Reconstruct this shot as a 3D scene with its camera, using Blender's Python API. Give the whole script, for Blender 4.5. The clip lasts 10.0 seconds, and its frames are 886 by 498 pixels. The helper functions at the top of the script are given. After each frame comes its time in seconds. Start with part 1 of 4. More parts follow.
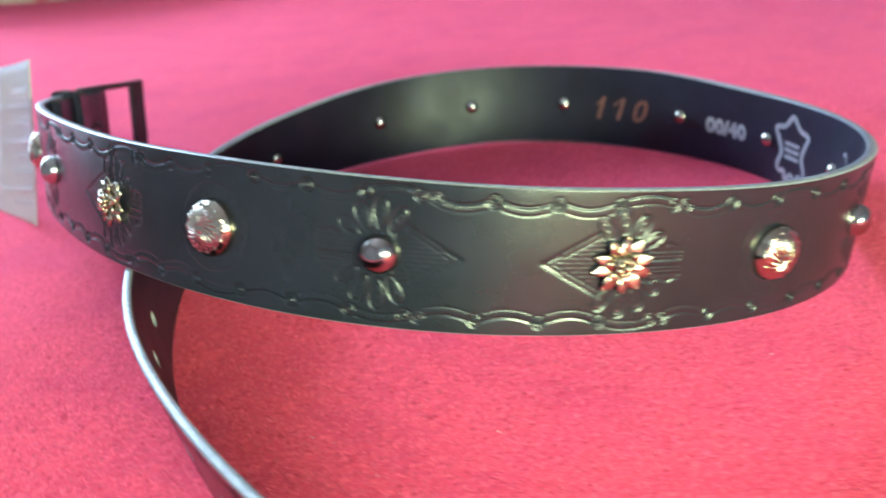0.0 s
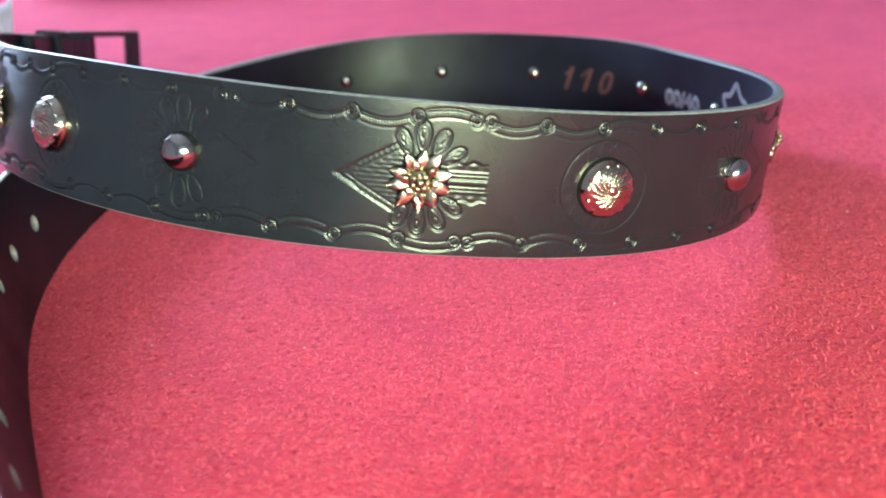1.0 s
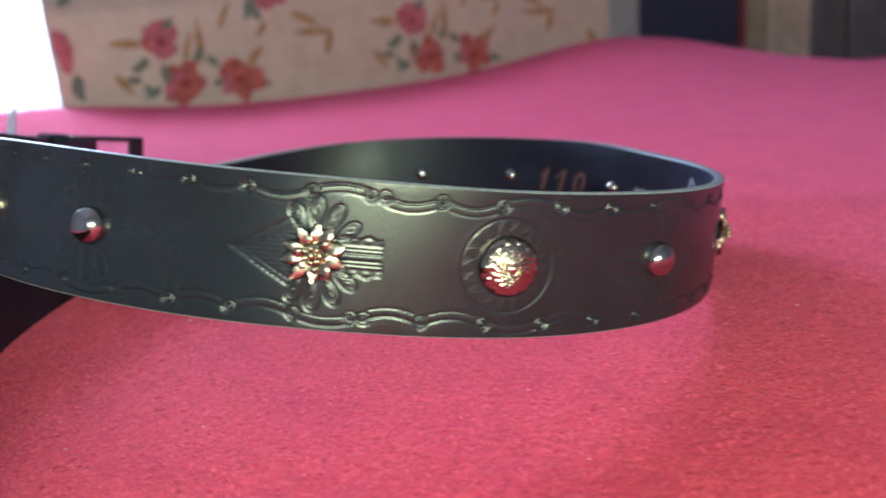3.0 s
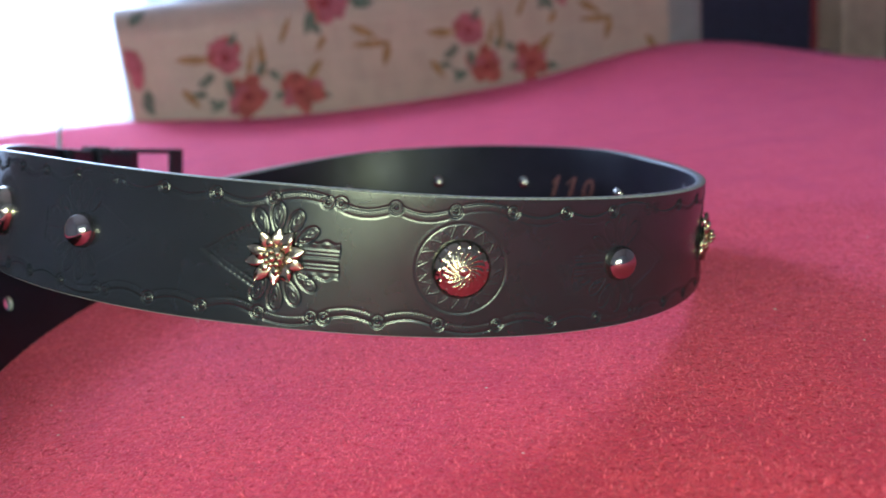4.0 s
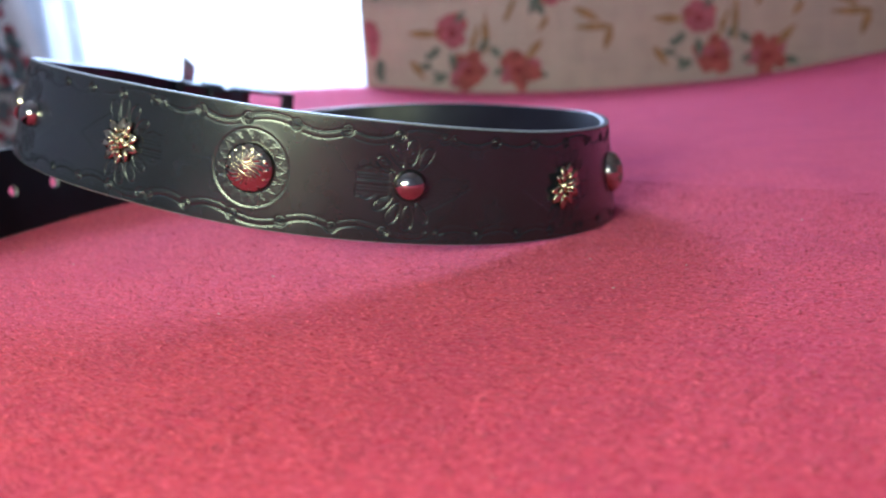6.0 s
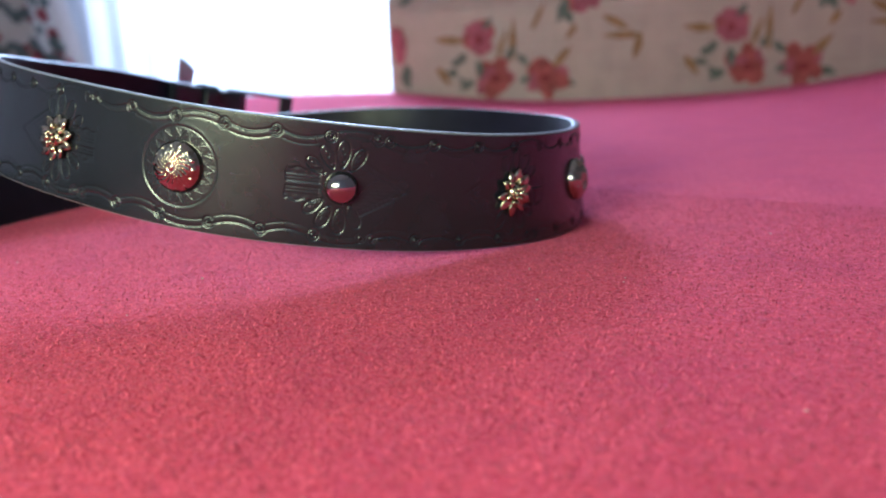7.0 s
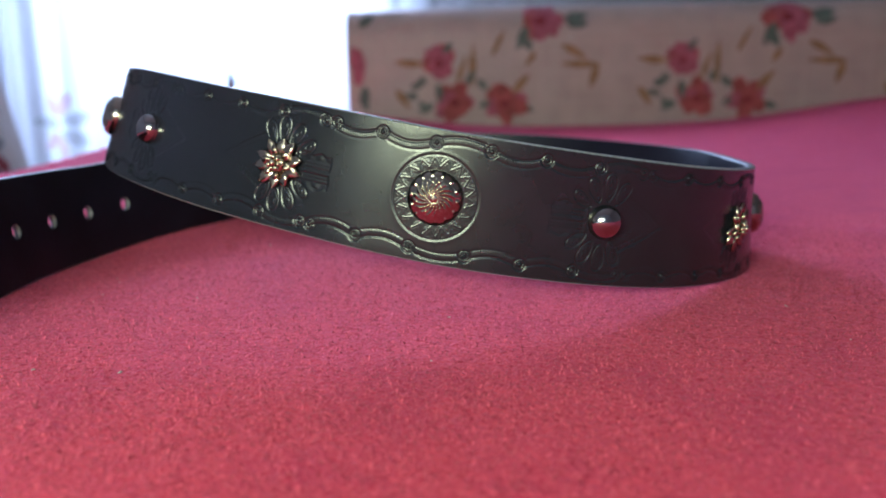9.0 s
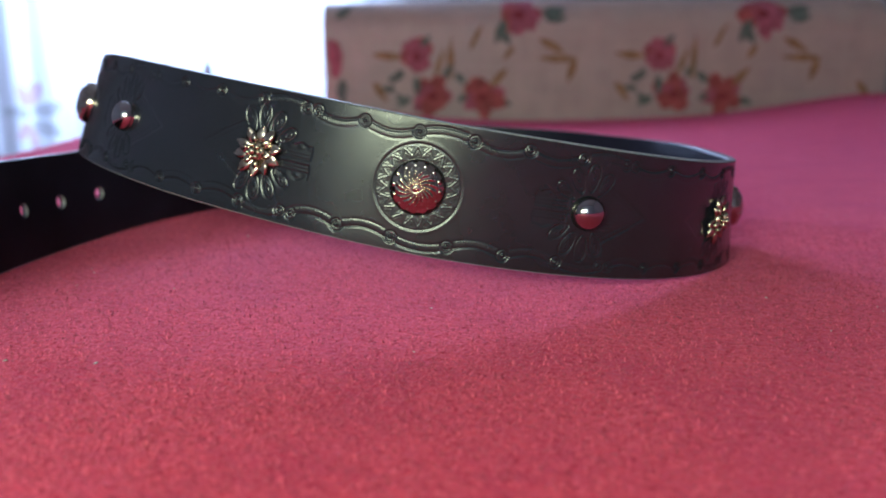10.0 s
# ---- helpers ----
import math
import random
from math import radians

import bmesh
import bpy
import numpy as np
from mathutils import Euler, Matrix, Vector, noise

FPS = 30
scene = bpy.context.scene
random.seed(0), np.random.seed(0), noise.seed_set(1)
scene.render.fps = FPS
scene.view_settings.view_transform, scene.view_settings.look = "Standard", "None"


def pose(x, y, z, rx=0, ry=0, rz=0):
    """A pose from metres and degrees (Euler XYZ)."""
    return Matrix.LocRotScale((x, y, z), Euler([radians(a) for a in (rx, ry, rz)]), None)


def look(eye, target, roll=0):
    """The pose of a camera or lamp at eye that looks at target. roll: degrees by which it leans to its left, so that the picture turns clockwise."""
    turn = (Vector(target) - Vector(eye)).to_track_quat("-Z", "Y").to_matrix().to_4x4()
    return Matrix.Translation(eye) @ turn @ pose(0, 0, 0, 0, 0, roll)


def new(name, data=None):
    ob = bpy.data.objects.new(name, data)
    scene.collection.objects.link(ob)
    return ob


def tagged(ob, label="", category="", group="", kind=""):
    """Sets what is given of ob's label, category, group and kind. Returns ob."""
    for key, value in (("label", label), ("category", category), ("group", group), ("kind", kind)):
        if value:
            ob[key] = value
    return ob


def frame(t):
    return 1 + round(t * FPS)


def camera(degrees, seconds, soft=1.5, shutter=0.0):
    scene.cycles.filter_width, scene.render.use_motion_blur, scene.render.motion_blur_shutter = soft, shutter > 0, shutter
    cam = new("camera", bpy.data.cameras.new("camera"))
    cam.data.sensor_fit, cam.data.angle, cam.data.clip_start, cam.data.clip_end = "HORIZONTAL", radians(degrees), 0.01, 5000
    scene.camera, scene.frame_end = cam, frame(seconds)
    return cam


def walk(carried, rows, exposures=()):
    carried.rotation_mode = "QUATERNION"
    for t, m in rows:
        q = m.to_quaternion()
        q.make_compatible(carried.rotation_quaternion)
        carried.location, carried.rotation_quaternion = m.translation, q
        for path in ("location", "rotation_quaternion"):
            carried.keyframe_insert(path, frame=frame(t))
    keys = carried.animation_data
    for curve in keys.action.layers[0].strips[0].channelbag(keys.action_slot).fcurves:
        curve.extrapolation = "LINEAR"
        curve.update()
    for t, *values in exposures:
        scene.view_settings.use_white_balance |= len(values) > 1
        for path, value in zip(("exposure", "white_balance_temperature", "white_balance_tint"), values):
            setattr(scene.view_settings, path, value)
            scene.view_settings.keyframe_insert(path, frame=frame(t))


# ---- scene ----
cam = camera(57.6, 10.0, soft=1.75, shutter=0.5)
cam.data.dof.use_dof, cam.data.dof.focus_distance, cam.data.dof.aperture_fstop = True, 0.22, 11.5
METRES, EYE, TILT, LEAN, TURN = 0.51, 0.1477, -26.97, 5.35, 0.0
ROWS = [
    (0.0, 0.0, 0.0, 0.0, -0.0, 0.0, 0.0),
    (0.5, 0.1106, -0.03, -0.0176, 5.73, 0.07, -3.58),
    (1.0, 0.1579, 0.0181, -0.0465, 7.64, 0.83, -4.89),
    (1.5, 0.172, 0.0435, -0.0637, 10.23, 5.42, -5.06),
    (2.0, 0.1683, 0.0505, -0.0657, 10.72, 8.55, -5.26),
    (2.5, 0.1757, 0.0456, -0.0684, 10.91, 9.1, -5.71),
    (3.0, 0.2364, 0.0383, -0.0615, 11.41, 9.16, -6.12),
    (4.5, 0.3056, 0.0374, -0.0673, 18.38, 9.19, -7.4),
    (5.0, 0.3395, 0.0517, -0.0802, 19.17, 9.17, -8.91),
    (5.5, 0.503, 0.0819, -0.0691, 29.84, 6.33, -14.06),
    (7.0, 0.6296, 0.1805, -0.029, 39.3, 4.04, -19.14),
    (7.5, 0.6334, 0.1773, -0.0323, 39.57, 5.26, -19.3),
    (8.0, 0.5697, 0.1452, -0.0477, 37.98, 5.99, -19.46),
    (8.5, 0.4642, 0.0898, -0.0794, 32.55, 7.8, -18.66),
    (9.0, 0.4437, 0.0754, -0.0896, 31.11, 8.18, -18.48),
    (9.5, 0.4403, 0.0754, -0.0929, 29.87, 8.37, -18.46),
    (10.0, 0.4389, 0.0778, -0.0924, 29.29, 8.37, -18.48),
]
EXPOSURES = [(0.0, 1.3, 5080, 1), (0.6, 1.0, 5080, 3), (1.0, 1.02, 5030, 6), (1.5, 0.95, 4980, 7), (2.0, 0.75, 4930, 8), (2.5, 0.62, 4930, 10), (3.2, 0.56, 4930, 11),
             (4.5, 0.25, 4880, 14), (5.5, 0.36, 4880, 15), (7.5, 0.26, 4930, 16), (8.5, 0.03, 4880, 18), (10.0, -0.15, 4830, 20)]
walk(cam, [(t, pose(0, 0, EYE, TILT, LEAN, TURN) @ pose(METRES * x, METRES * y, METRES * z, 90 + pitch, roll, yaw)) for t, x, y, z, yaw, pitch, roll in ROWS], EXPOSURES)

# ---------------------------------------------------------------- axes of the sofa bed and the room
BED = Matrix.Rotation(radians(34), 4, "Z")


def bed(a, b, z=0.0):
    """A place from metres along (a) and across (b) the sofa bed."""
    return BED @ Vector((a, b, z))


# ---------------------------------------------------------------- light
world = bpy.data.worlds.new("sky")
scene.world = world
world.use_nodes = True
wn, wl = world.node_tree.nodes, world.node_tree.links
sky = wn.new("ShaderNodeTexSky")
sky.sky_type, sky.sun_disc = "NISHITA", False
sky.sun_elevation, sky.sun_rotation = radians(40), radians(300)
wn["Background"].inputs["Strength"].default_value = 0.15
wl.new(sky.outputs[0], wn["Background"].inputs["Color"])


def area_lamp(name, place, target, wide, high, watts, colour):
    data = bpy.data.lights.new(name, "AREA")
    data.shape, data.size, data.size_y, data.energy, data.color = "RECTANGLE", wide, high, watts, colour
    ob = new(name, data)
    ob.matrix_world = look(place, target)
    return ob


area_lamp("window_daylight", bed(-0.45, 2.78, 1.06), bed(-0.10, 0.2, 0.05), 0.56, 0.50, 150.0, (0.79, 0.89, 1.0))
# fill added from an unseen opening to lift the room and the leather's sheen
area_lamp("added_room_fill", bed(-0.25, -1.73, 0.62), bed(-0.02, 0.15, 0.05), 1.40, 0.56, 11.0, (0.98, 1.0, 0.72))
# small fixed lamp added behind the viewer, standing in for a moving light whose glint shows in the studs
area_lamp("viewer_light_stand_in", Vector((0.235, -0.23, 0.16)), Vector((0.08, 0.20, 0.03)), 0.22, 0.05, 2.6, (1.0, 0.97, 0.39))


# ---------------------------------------------------------------- materials
def material(name, colour, rough=0.5, metal=0.0, specular=0.5, vary=0.0, scale=60.0, bump=0.0, bump_scale=400.0, bump_depth=0.0005,
             second=None, second_scale=6.0, sheen=0.0, sheen_tint=(1, 1, 1), rough_vary=0.0, random_vary=0.0):
    m = bpy.data.materials.new(name)
    m.use_nodes = True
    n, l = m.node_tree.nodes, m.node_tree.links
    b = n["Principled BSDF"]
    b.inputs["Roughness"].default_value, b.inputs["Metallic"].default_value = rough, metal
    b.inputs["Specular IOR Level"].default_value = specular
    b.inputs["Sheen Weight"].default_value = sheen
    b.inputs["Sheen Roughness"].default_value = 0.4
    b.inputs["Sheen Tint"].default_value = (*sheen_tint, 1)
    where = n.new("ShaderNodeTexCoord")
    space = where.outputs["Object"]

    def noise_at(s, detail=4.0):
        t = n.new("ShaderNodeTexNoise")
        t.inputs["Scale"].default_value, t.inputs["Detail"].default_value = s, detail
        l.new(space, t.inputs["Vector"])
        return t.outputs["Fac"]

    def mixed(a, c, fac):
        x = n.new("ShaderNodeMix")
        x.data_type = "RGBA"
        for key, v in ((6, a), (7, c)):
            if isinstance(v, tuple):
                x.inputs[key].default_value = (*v, 1)
            else:
                l.new(v, x.inputs[key])
        if isinstance(fac, float):
            x.inputs[0].default_value = fac
        else:
            l.new(fac, x.inputs[0])
        return x.outputs[2]

    def ramp(v, lo, hi):
        r = n.new("ShaderNodeMapRange")
        r.inputs["From Min"].default_value, r.inputs["From Max"].default_value = lo, hi
        l.new(v, r.inputs["Value"])
        return r.outputs[0]

    col = colour
    if vary:
        dark = tuple(c * (1 - vary) for c in colour)
        light = tuple(min(1.0, c * (1 + vary)) for c in colour)
        col = mixed(dark, light, ramp(noise_at(scale), 0.3, 0.7))
    if second:
        col = mixed(col, second, ramp(noise_at(second_scale, 3.0), 0.48, 0.72))
    if random_vary:
        info = n.new("ShaderNodeNewGeometry")
        hsv = n.new("ShaderNodeHueSaturation")
        val = n.new("ShaderNodeMapRange")
        val.inputs["To Min"].default_value, val.inputs["To Max"].default_value = 1 - random_vary, 1 + random_vary
        l.new(info.outputs["Random Per Island"], val.inputs["Value"])
        l.new(val.outputs[0], hsv.inputs["Value"])
        if isinstance(col, tuple):
            hsv.inputs["Color"].default_value = (*col, 1)
        else:
            l.new(col, hsv.inputs["Color"])
        col = hsv.outputs[0]
    if isinstance(col, tuple):
        b.inputs["Base Color"].default_value = (*col, 1)
    else:
        l.new(col, b.inputs["Base Color"])
    if rough_vary:
        r = n.new("ShaderNodeMapRange")
        r.inputs["From Min"].default_value, r.inputs["From Max"].default_value = 0.3, 0.7
        r.inputs["To Min"].default_value, r.inputs["To Max"].default_value = rough - rough_vary, rough + rough_vary
        l.new(noise_at(45.0), r.inputs["Value"])
        l.new(r.outputs[0], b.inputs["Roughness"])
    if bump:
        k = n.new("ShaderNodeBump")
        k.inputs["Strength"].default_value, k.inputs["Distance"].default_value = bump, bump_depth
        l.new(noise_at(bump_scale, 3.0), k.inputs["Height"])
        l.new(k.outputs[0], b.inputs["Normal"])
    return m


LEATHER = material("black_leather", (0.0115, 0.0125, 0.0190), 0.245, specular=0.5, vary=0.15, scale=70, bump=0.17, bump_scale=2600, bump_depth=0.00018, rough_vary=0.03)
LINING = material("black_leather_inside", (0.009, 0.008, 0.018), 0.44, specular=0.22, vary=0.3, scale=50, bump=0.3, bump_scale=900, bump_depth=0.0003, rough_vary=0.06)
CUT_EDGE = material("cut_leather_edge", (0.19, 0.195, 0.215), 0.45, vary=0.3, scale=700, bump=0.6, bump_scale=1300, bump_depth=0.0004)
NICKEL = material("polished_nickel", (0.42, 0.39, 0.35), 0.15, metal=1.0, vary=0.06, scale=400, rough_vary=0.03)
NICKEL_SOFT = material("pressed_nickel", (0.43, 0.37, 0.28), 0.14, metal=1.0, vary=0.1, scale=600)
CAST = material("cast_nickel", (0.46, 0.385, 0.290), 0.21, metal=1.0, vary=0.15, scale=700)
GUNMETAL = material("black_buckle_metal", (0.05, 0.05, 0.055), 0.3, metal=0.8, vary=0.2, scale=300)
PILE = material("crimson_felt_fibres", (0.62, 0.105, 0.155), 0.95, specular=0.1, random_vary=0.55, sheen=0.12, sheen_tint=(1.0, 0.5, 0.75))
LINT = material("pale_lint", (0.55, 0.48, 0.47), 0.9)
GREY_INK = material("grey_ink", (0.52, 0.52, 0.55), 0.8)
RED_INK = material("red_stamp_ink", (0.085, 0.030, 0.030), 0.6, vary=0.3, scale=500)
SILVER_INK = material("silver_stamp_ink", (0.22, 0.22, 0.24), 0.5, vary=0.25, scale=700)
CANVAS = material("cream_printed_cover", (0.50, 0.360, 0.288), 0.45, vary=0.10, scale=25, second=(0.45, 0.335, 0.28), second_scale=7, bump=0.2, bump_scale=700, bump_depth=0.0004)
COVER_LINE = material("cover_paler_line", (0.54, 0.40, 0.33), 0.7)
GREY_CLOTH = material("light_grey_cloth", (0.27, 0.245, 0.245), 0.8, vary=0.08, scale=40)
POPPY = material("printed_poppy_red", (0.37, 0.075, 0.060), 0.7, vary=0.35, scale=55)
POPPY_DEEP = material("printed_poppy_heart", (0.25, 0.025, 0.035), 0.75, vary=0.3, scale=90)
ROSE_PINK = material("printed_rose_pink", (0.40, 0.095, 0.125), 0.7, vary=0.3, scale=60)
OCHRE = material("printed_ochre_leaf", (0.34, 0.18, 0.07), 0.75, vary=0.25, scale=70)
LEAF_DARK = material("printed_dark_leaf", (0.135, 0.155, 0.120), 0.7, vary=0.35, scale=80)
NAVY = material("navy_upholstery", (0.032, 0.028, 0.060), 0.85, vary=0.25, scale=120, bump=0.3, bump_scale=500, bump_depth=0.0006)
BEIGE_WOOD = material("pale_wood_veneer", (0.50, 0.355, 0.265), 0.55, vary=0.2, scale=18)
BROWN_WOOD = material("dark_brown_veneer", (0.130, 0.098, 0.098), 0.5, vary=0.25, scale=14)
PLASTER = material("white_wall_paint", (0.43, 0.43, 0.445), 0.85, vary=0.05, scale=8, bump=0.15, bump_scale=160, bump_depth=0.001)
CEILING = material("white_ceiling_paint", (0.55, 0.54, 0.52), 0.9, vary=0.03, scale=6)
PARQUET = material("brown_parquet", (0.22, 0.13, 0.075), 0.45, vary=0.3, scale=12)
FRAME_WHITE = material("white_window_paint", (0.8, 0.8, 0.79), 0.45, vary=0.03, scale=20)


def felt_material():
    """Crimson felt: dark pits and pale fibre ends on a red ground, matted at a larger scale."""
    m = material("crimson_felt", (0.56, 0.045, 0.082), 0.95, specular=0.08, bump=0.75, bump_scale=1000, bump_depth=0.0010, sheen=0.19, sheen_tint=(1.0, 0.36, 0.72))
    n, l = m.node_tree.nodes, m.node_tree.links
    b, where = n["Principled BSDF"], n["Texture Coordinate"]
    col = None
    for size, detail, lo, hi, tint in ((520, 4, 0.52, 0.68, (0.78, 0.11, 0.15)), (640, 4, 0.57, 0.70, (0.27, 0.014, 0.036)), (150, 3, 0.50, 0.72, (0.66, 0.065, 0.105)), (30, 4, 0.45, 0.75, (0.47, 0.032, 0.082))):
        t, r, x = n.new("ShaderNodeTexNoise"), n.new("ShaderNodeMapRange"), n.new("ShaderNodeMix")
        t.inputs["Scale"].default_value, t.inputs["Detail"].default_value = size, detail
        l.new(where.outputs["Object"], t.inputs["Vector"])
        r.inputs["From Min"].default_value, r.inputs["From Max"].default_value = lo, hi
        r.inputs["To Max"].default_value = 0.8
        l.new(t.outputs["Fac"], r.inputs["Value"])
        x.data_type = "RGBA"
        l.new(r.outputs[0], x.inputs[0])
        if col is None:
            x.inputs[6].default_value = (0.56, 0.045, 0.082, 1)
        else:
            l.new(col, x.inputs[6])
        x.inputs[7].default_value = (*tint, 1)
        col = x.outputs[2]
    l.new(col, b.inputs["Base Color"])
    pit, less = n.new("ShaderNodeTexNoise"), n.new("ShaderNodeMapRange")
    pit.inputs["Scale"].default_value, pit.inputs["Detail"].default_value = 640, 4
    l.new(where.outputs["Object"], pit.inputs["Vector"])
    less.inputs["From Min"].default_value, less.inputs["From Max"].default_value = 0.48, 0.66
    less.inputs["To Min"].default_value, less.inputs["To Max"].default_value = 0.30, 0.02
    l.new(pit.outputs["Fac"], less.inputs["Value"])
    l.new(less.outputs[0], b.inputs["Sheen Weight"])
    return m


FELT = felt_material()


def cloth_material(name, colour, see_through, glow):
    """Thin curtain cloth: part holes between the threads, part light passing through the threads."""
    m = bpy.data.materials.new(name)
    m.use_nodes = True
    n, l = m.node_tree.nodes, m.node_tree.links
    out = n["Material Output"]
    n.remove(n["Principled BSDF"])
    diff, trans, clear = n.new("ShaderNodeBsdfDiffuse"), n.new("ShaderNodeBsdfTranslucent"), n.new("ShaderNodeBsdfTransparent")
    one, two = n.new("ShaderNodeMixShader"), n.new("ShaderNodeMixShader")
    tex, where, mix = n.new("ShaderNodeTexNoise"), n.new("ShaderNodeTexCoord"), n.new("ShaderNodeMix")
    tex.inputs["Scale"].default_value = 35
    l.new(where.outputs["Object"], tex.inputs["Vector"])
    mix.data_type = "RGBA"
    mix.inputs[6].default_value, mix.inputs[7].default_value = (*[c * 0.93 for c in colour], 1), (*colour, 1)
    l.new(tex.outputs["Fac"], mix.inputs[0])
    for s in (diff, trans):
        l.new(mix.outputs[2], s.inputs["Color"])
    one.inputs[0].default_value, two.inputs[0].default_value = glow, see_through
    l.new(diff.outputs[0], one.inputs[1]), l.new(trans.outputs[0], one.inputs[2])
    l.new(one.outputs[0], two.inputs[1]), l.new(clear.outputs[0], two.inputs[2])
    l.new(two.outputs[0], out.inputs["Surface"])
    return m


SHEER = cloth_material("white_sheer_curtain", (0.80, 0.80, 0.81), 0.38, 0.5)
SHEER_PRINT = cloth_material("sheer_embroidery_pink", (0.55, 0.36, 0.36), 0.25, 0.55)
SHEER_GREY = cloth_material("sheer_embroidery_grey", (0.42, 0.42, 0.40), 0.25, 0.55)
DRAPE = cloth_material("cream_drape", (0.50, 0.45, 0.42), 0.0, 0.14)
DRAPE_RED = cloth_material("drape_print_red", (0.28, 0.065, 0.08), 0.0, 0.2)
DRAPE_DARK = cloth_material("drape_print_dark", (0.13, 0.155, 0.16), 0.0, 0.2)
PAPER = cloth_material("white_card", (0.70, 0.69, 0.69), 0.0, 0.42)
GLASS = bpy.data.materials.new("window_glass")
GLASS.use_nodes = True
GLASS.node_tree.nodes["Principled BSDF"].inputs["Transmission Weight"].default_value = 1.0
GLASS.node_tree.nodes["Principled BSDF"].inputs["Roughness"].default_value = 0.0
GLASS.node_tree.nodes["Principled BSDF"].inputs["IOR"].default_value = 1.02


# ---------------------------------------------------------------- mesh helpers
def link_mesh(name, mesh, mat, parent=None, label="", smooth=True):
    mats = mat if isinstance(mat, (list, tuple)) else [mat]
    for x in mats:
        mesh.materials.append(x)
    if smooth:
        mesh.shade_smooth()
    ob = new(name, mesh)
    ob.parent = parent
    return tagged(ob, label)


def part(name, bm, mat, parent=None, label="", smooth=False):
    mesh = bpy.data.meshes.new(name)
    bmesh.ops.recalc_face_normals(bm, faces=bm.faces)
    bm.to_mesh(mesh)
    bm.free()
    return link_mesh(name, mesh, mat, parent, label, smooth)


def pydata(name, verts, faces, mat, parent=None, label="", smooth=True):
    mesh = bpy.data.meshes.new(name)
    mesh.from_pydata([tuple(v) for v in verts], [], [tuple(f) for f in faces])
    return link_mesh(name, mesh, mat, parent, label, smooth)


def empty(name, place=(0, 0, 0), **tags):
    ob = new(name)
    ob.empty_display_size = 0.02
    ob.location = place
    return tagged(ob, **tags)


def box_bm(size, m=Matrix(), bevel=0.0, segments=2, bm=None):
    own = bmesh.new()
    bmesh.ops.create_cube(own, size=1.0)
    bmesh.ops.scale(own, vec=size, verts=own.verts)
    if bevel:
        bmesh.ops.bevel(own, geom=list(own.edges), offset=bevel, segments=segments, profile=0.5, affect="EDGES")
    bmesh.ops.transform(own, matrix=m, verts=own.verts)
    if bm is None:
        return own
    mesh = bpy.data.meshes.new("piece")
    own.to_mesh(mesh)
    own.free()
    bm.from_mesh(mesh)
    bpy.data.meshes.remove(mesh)
    return bm


def lathe(profile, turns=32):
    """A round form from (radius, height) steps, closed at the axis."""
    bm = bmesh.new()
    rings = []
    for r, h in profile:
        if r < 1e-7:
            rings.append([bm.verts.new((0, 0, h))])
        else:
            rings.append([bm.verts.new((r * math.cos(2 * math.pi * k / turns), r * math.sin(2 * math.pi * k / turns), h)) for k in range(turns)])
    for a, b in zip(rings, rings[1:]):
        for k in range(turns):
            j = (k + 1) % turns
            loop = [a[k % len(a)], a[j % len(a)], b[j % len(b)], b[k % len(b)]]
            loop = [v for i, v in enumerate(loop) if v not in loop[:i]]
            if len(loop) > 2:
                bm.faces.new(loop)
    return bm


# ---------------------------------------------------------------- the room
A0, A1, B0, B1, FLOOR, TOP = -1.9, 2.3, -1.75, 2.05, -0.46, 2.05


def slab(name, a0, a1, b0, b1, z0, z1, mat, label, category):
    bm = box_bm((a1 - a0, b1 - b0, z1 - z0), BED @ Matrix.Translation(((a0 + a1) / 2, (b0 + b1) / 2, (z0 + z1) / 2)))
    return tagged(part(name, bm, mat), label, category, kind="structure")


slab("floor", A0 - 0.2, A1 + 0.2, B0 - 0.2, B1 + 0.2, FLOOR - 0.1, FLOOR, PARQUET, "brown wooden parquet floor below the sofa bed", "floor")
slab("ceiling", A0 - 0.2, A1 + 0.2, B0 - 0.2, B1 + 0.2, TOP, TOP + 0.1, CEILING, "white painted ceiling of the room", "ceiling")
slab("wall_west", A0 - 0.2, A0, B0, B1, FLOOR, TOP, PLASTER, "white painted wall beside the window", "wall")
slab("wall_east", A1, A1 + 0.2, B0, B1, FLOOR, TOP, PLASTER, "white painted wall behind the furniture", "wall")
# the window wall with its opening, and the wall behind the viewer with a smaller, unseen one added for fill
W0, W1, WZ0, WZ1 = -0.86, -0.04, 0.0, 1.56
for k, (a0, a1, z0, z1) in enumerate(((A0, W0, FLOOR, TOP), (W1, A1, FLOOR, TOP), (W0, W1, FLOOR, WZ0), (W0, W1, WZ1, TOP))):
    slab("wall_north_%d" % (k + 1), a0, a1, B1, B1 + 0.2, z0, z1, PLASTER, "white painted wall around the bright window", "wall")
S0, S1, SZ0, SZ1 = -1.00, 0.50, 0.30, 0.94
for k, (a0, a1, z0, z1) in enumerate(((A0, S0, FLOOR, TOP), (S1, A1, FLOOR, TOP), (S0, S1, FLOOR, SZ0), (S0, S1, SZ1, TOP))):
    slab("wall_south_%d" % (k + 1), a0, a1, B0 - 0.2, B0, z0, z1, PLASTER, "white painted wall across from the window", "wall")


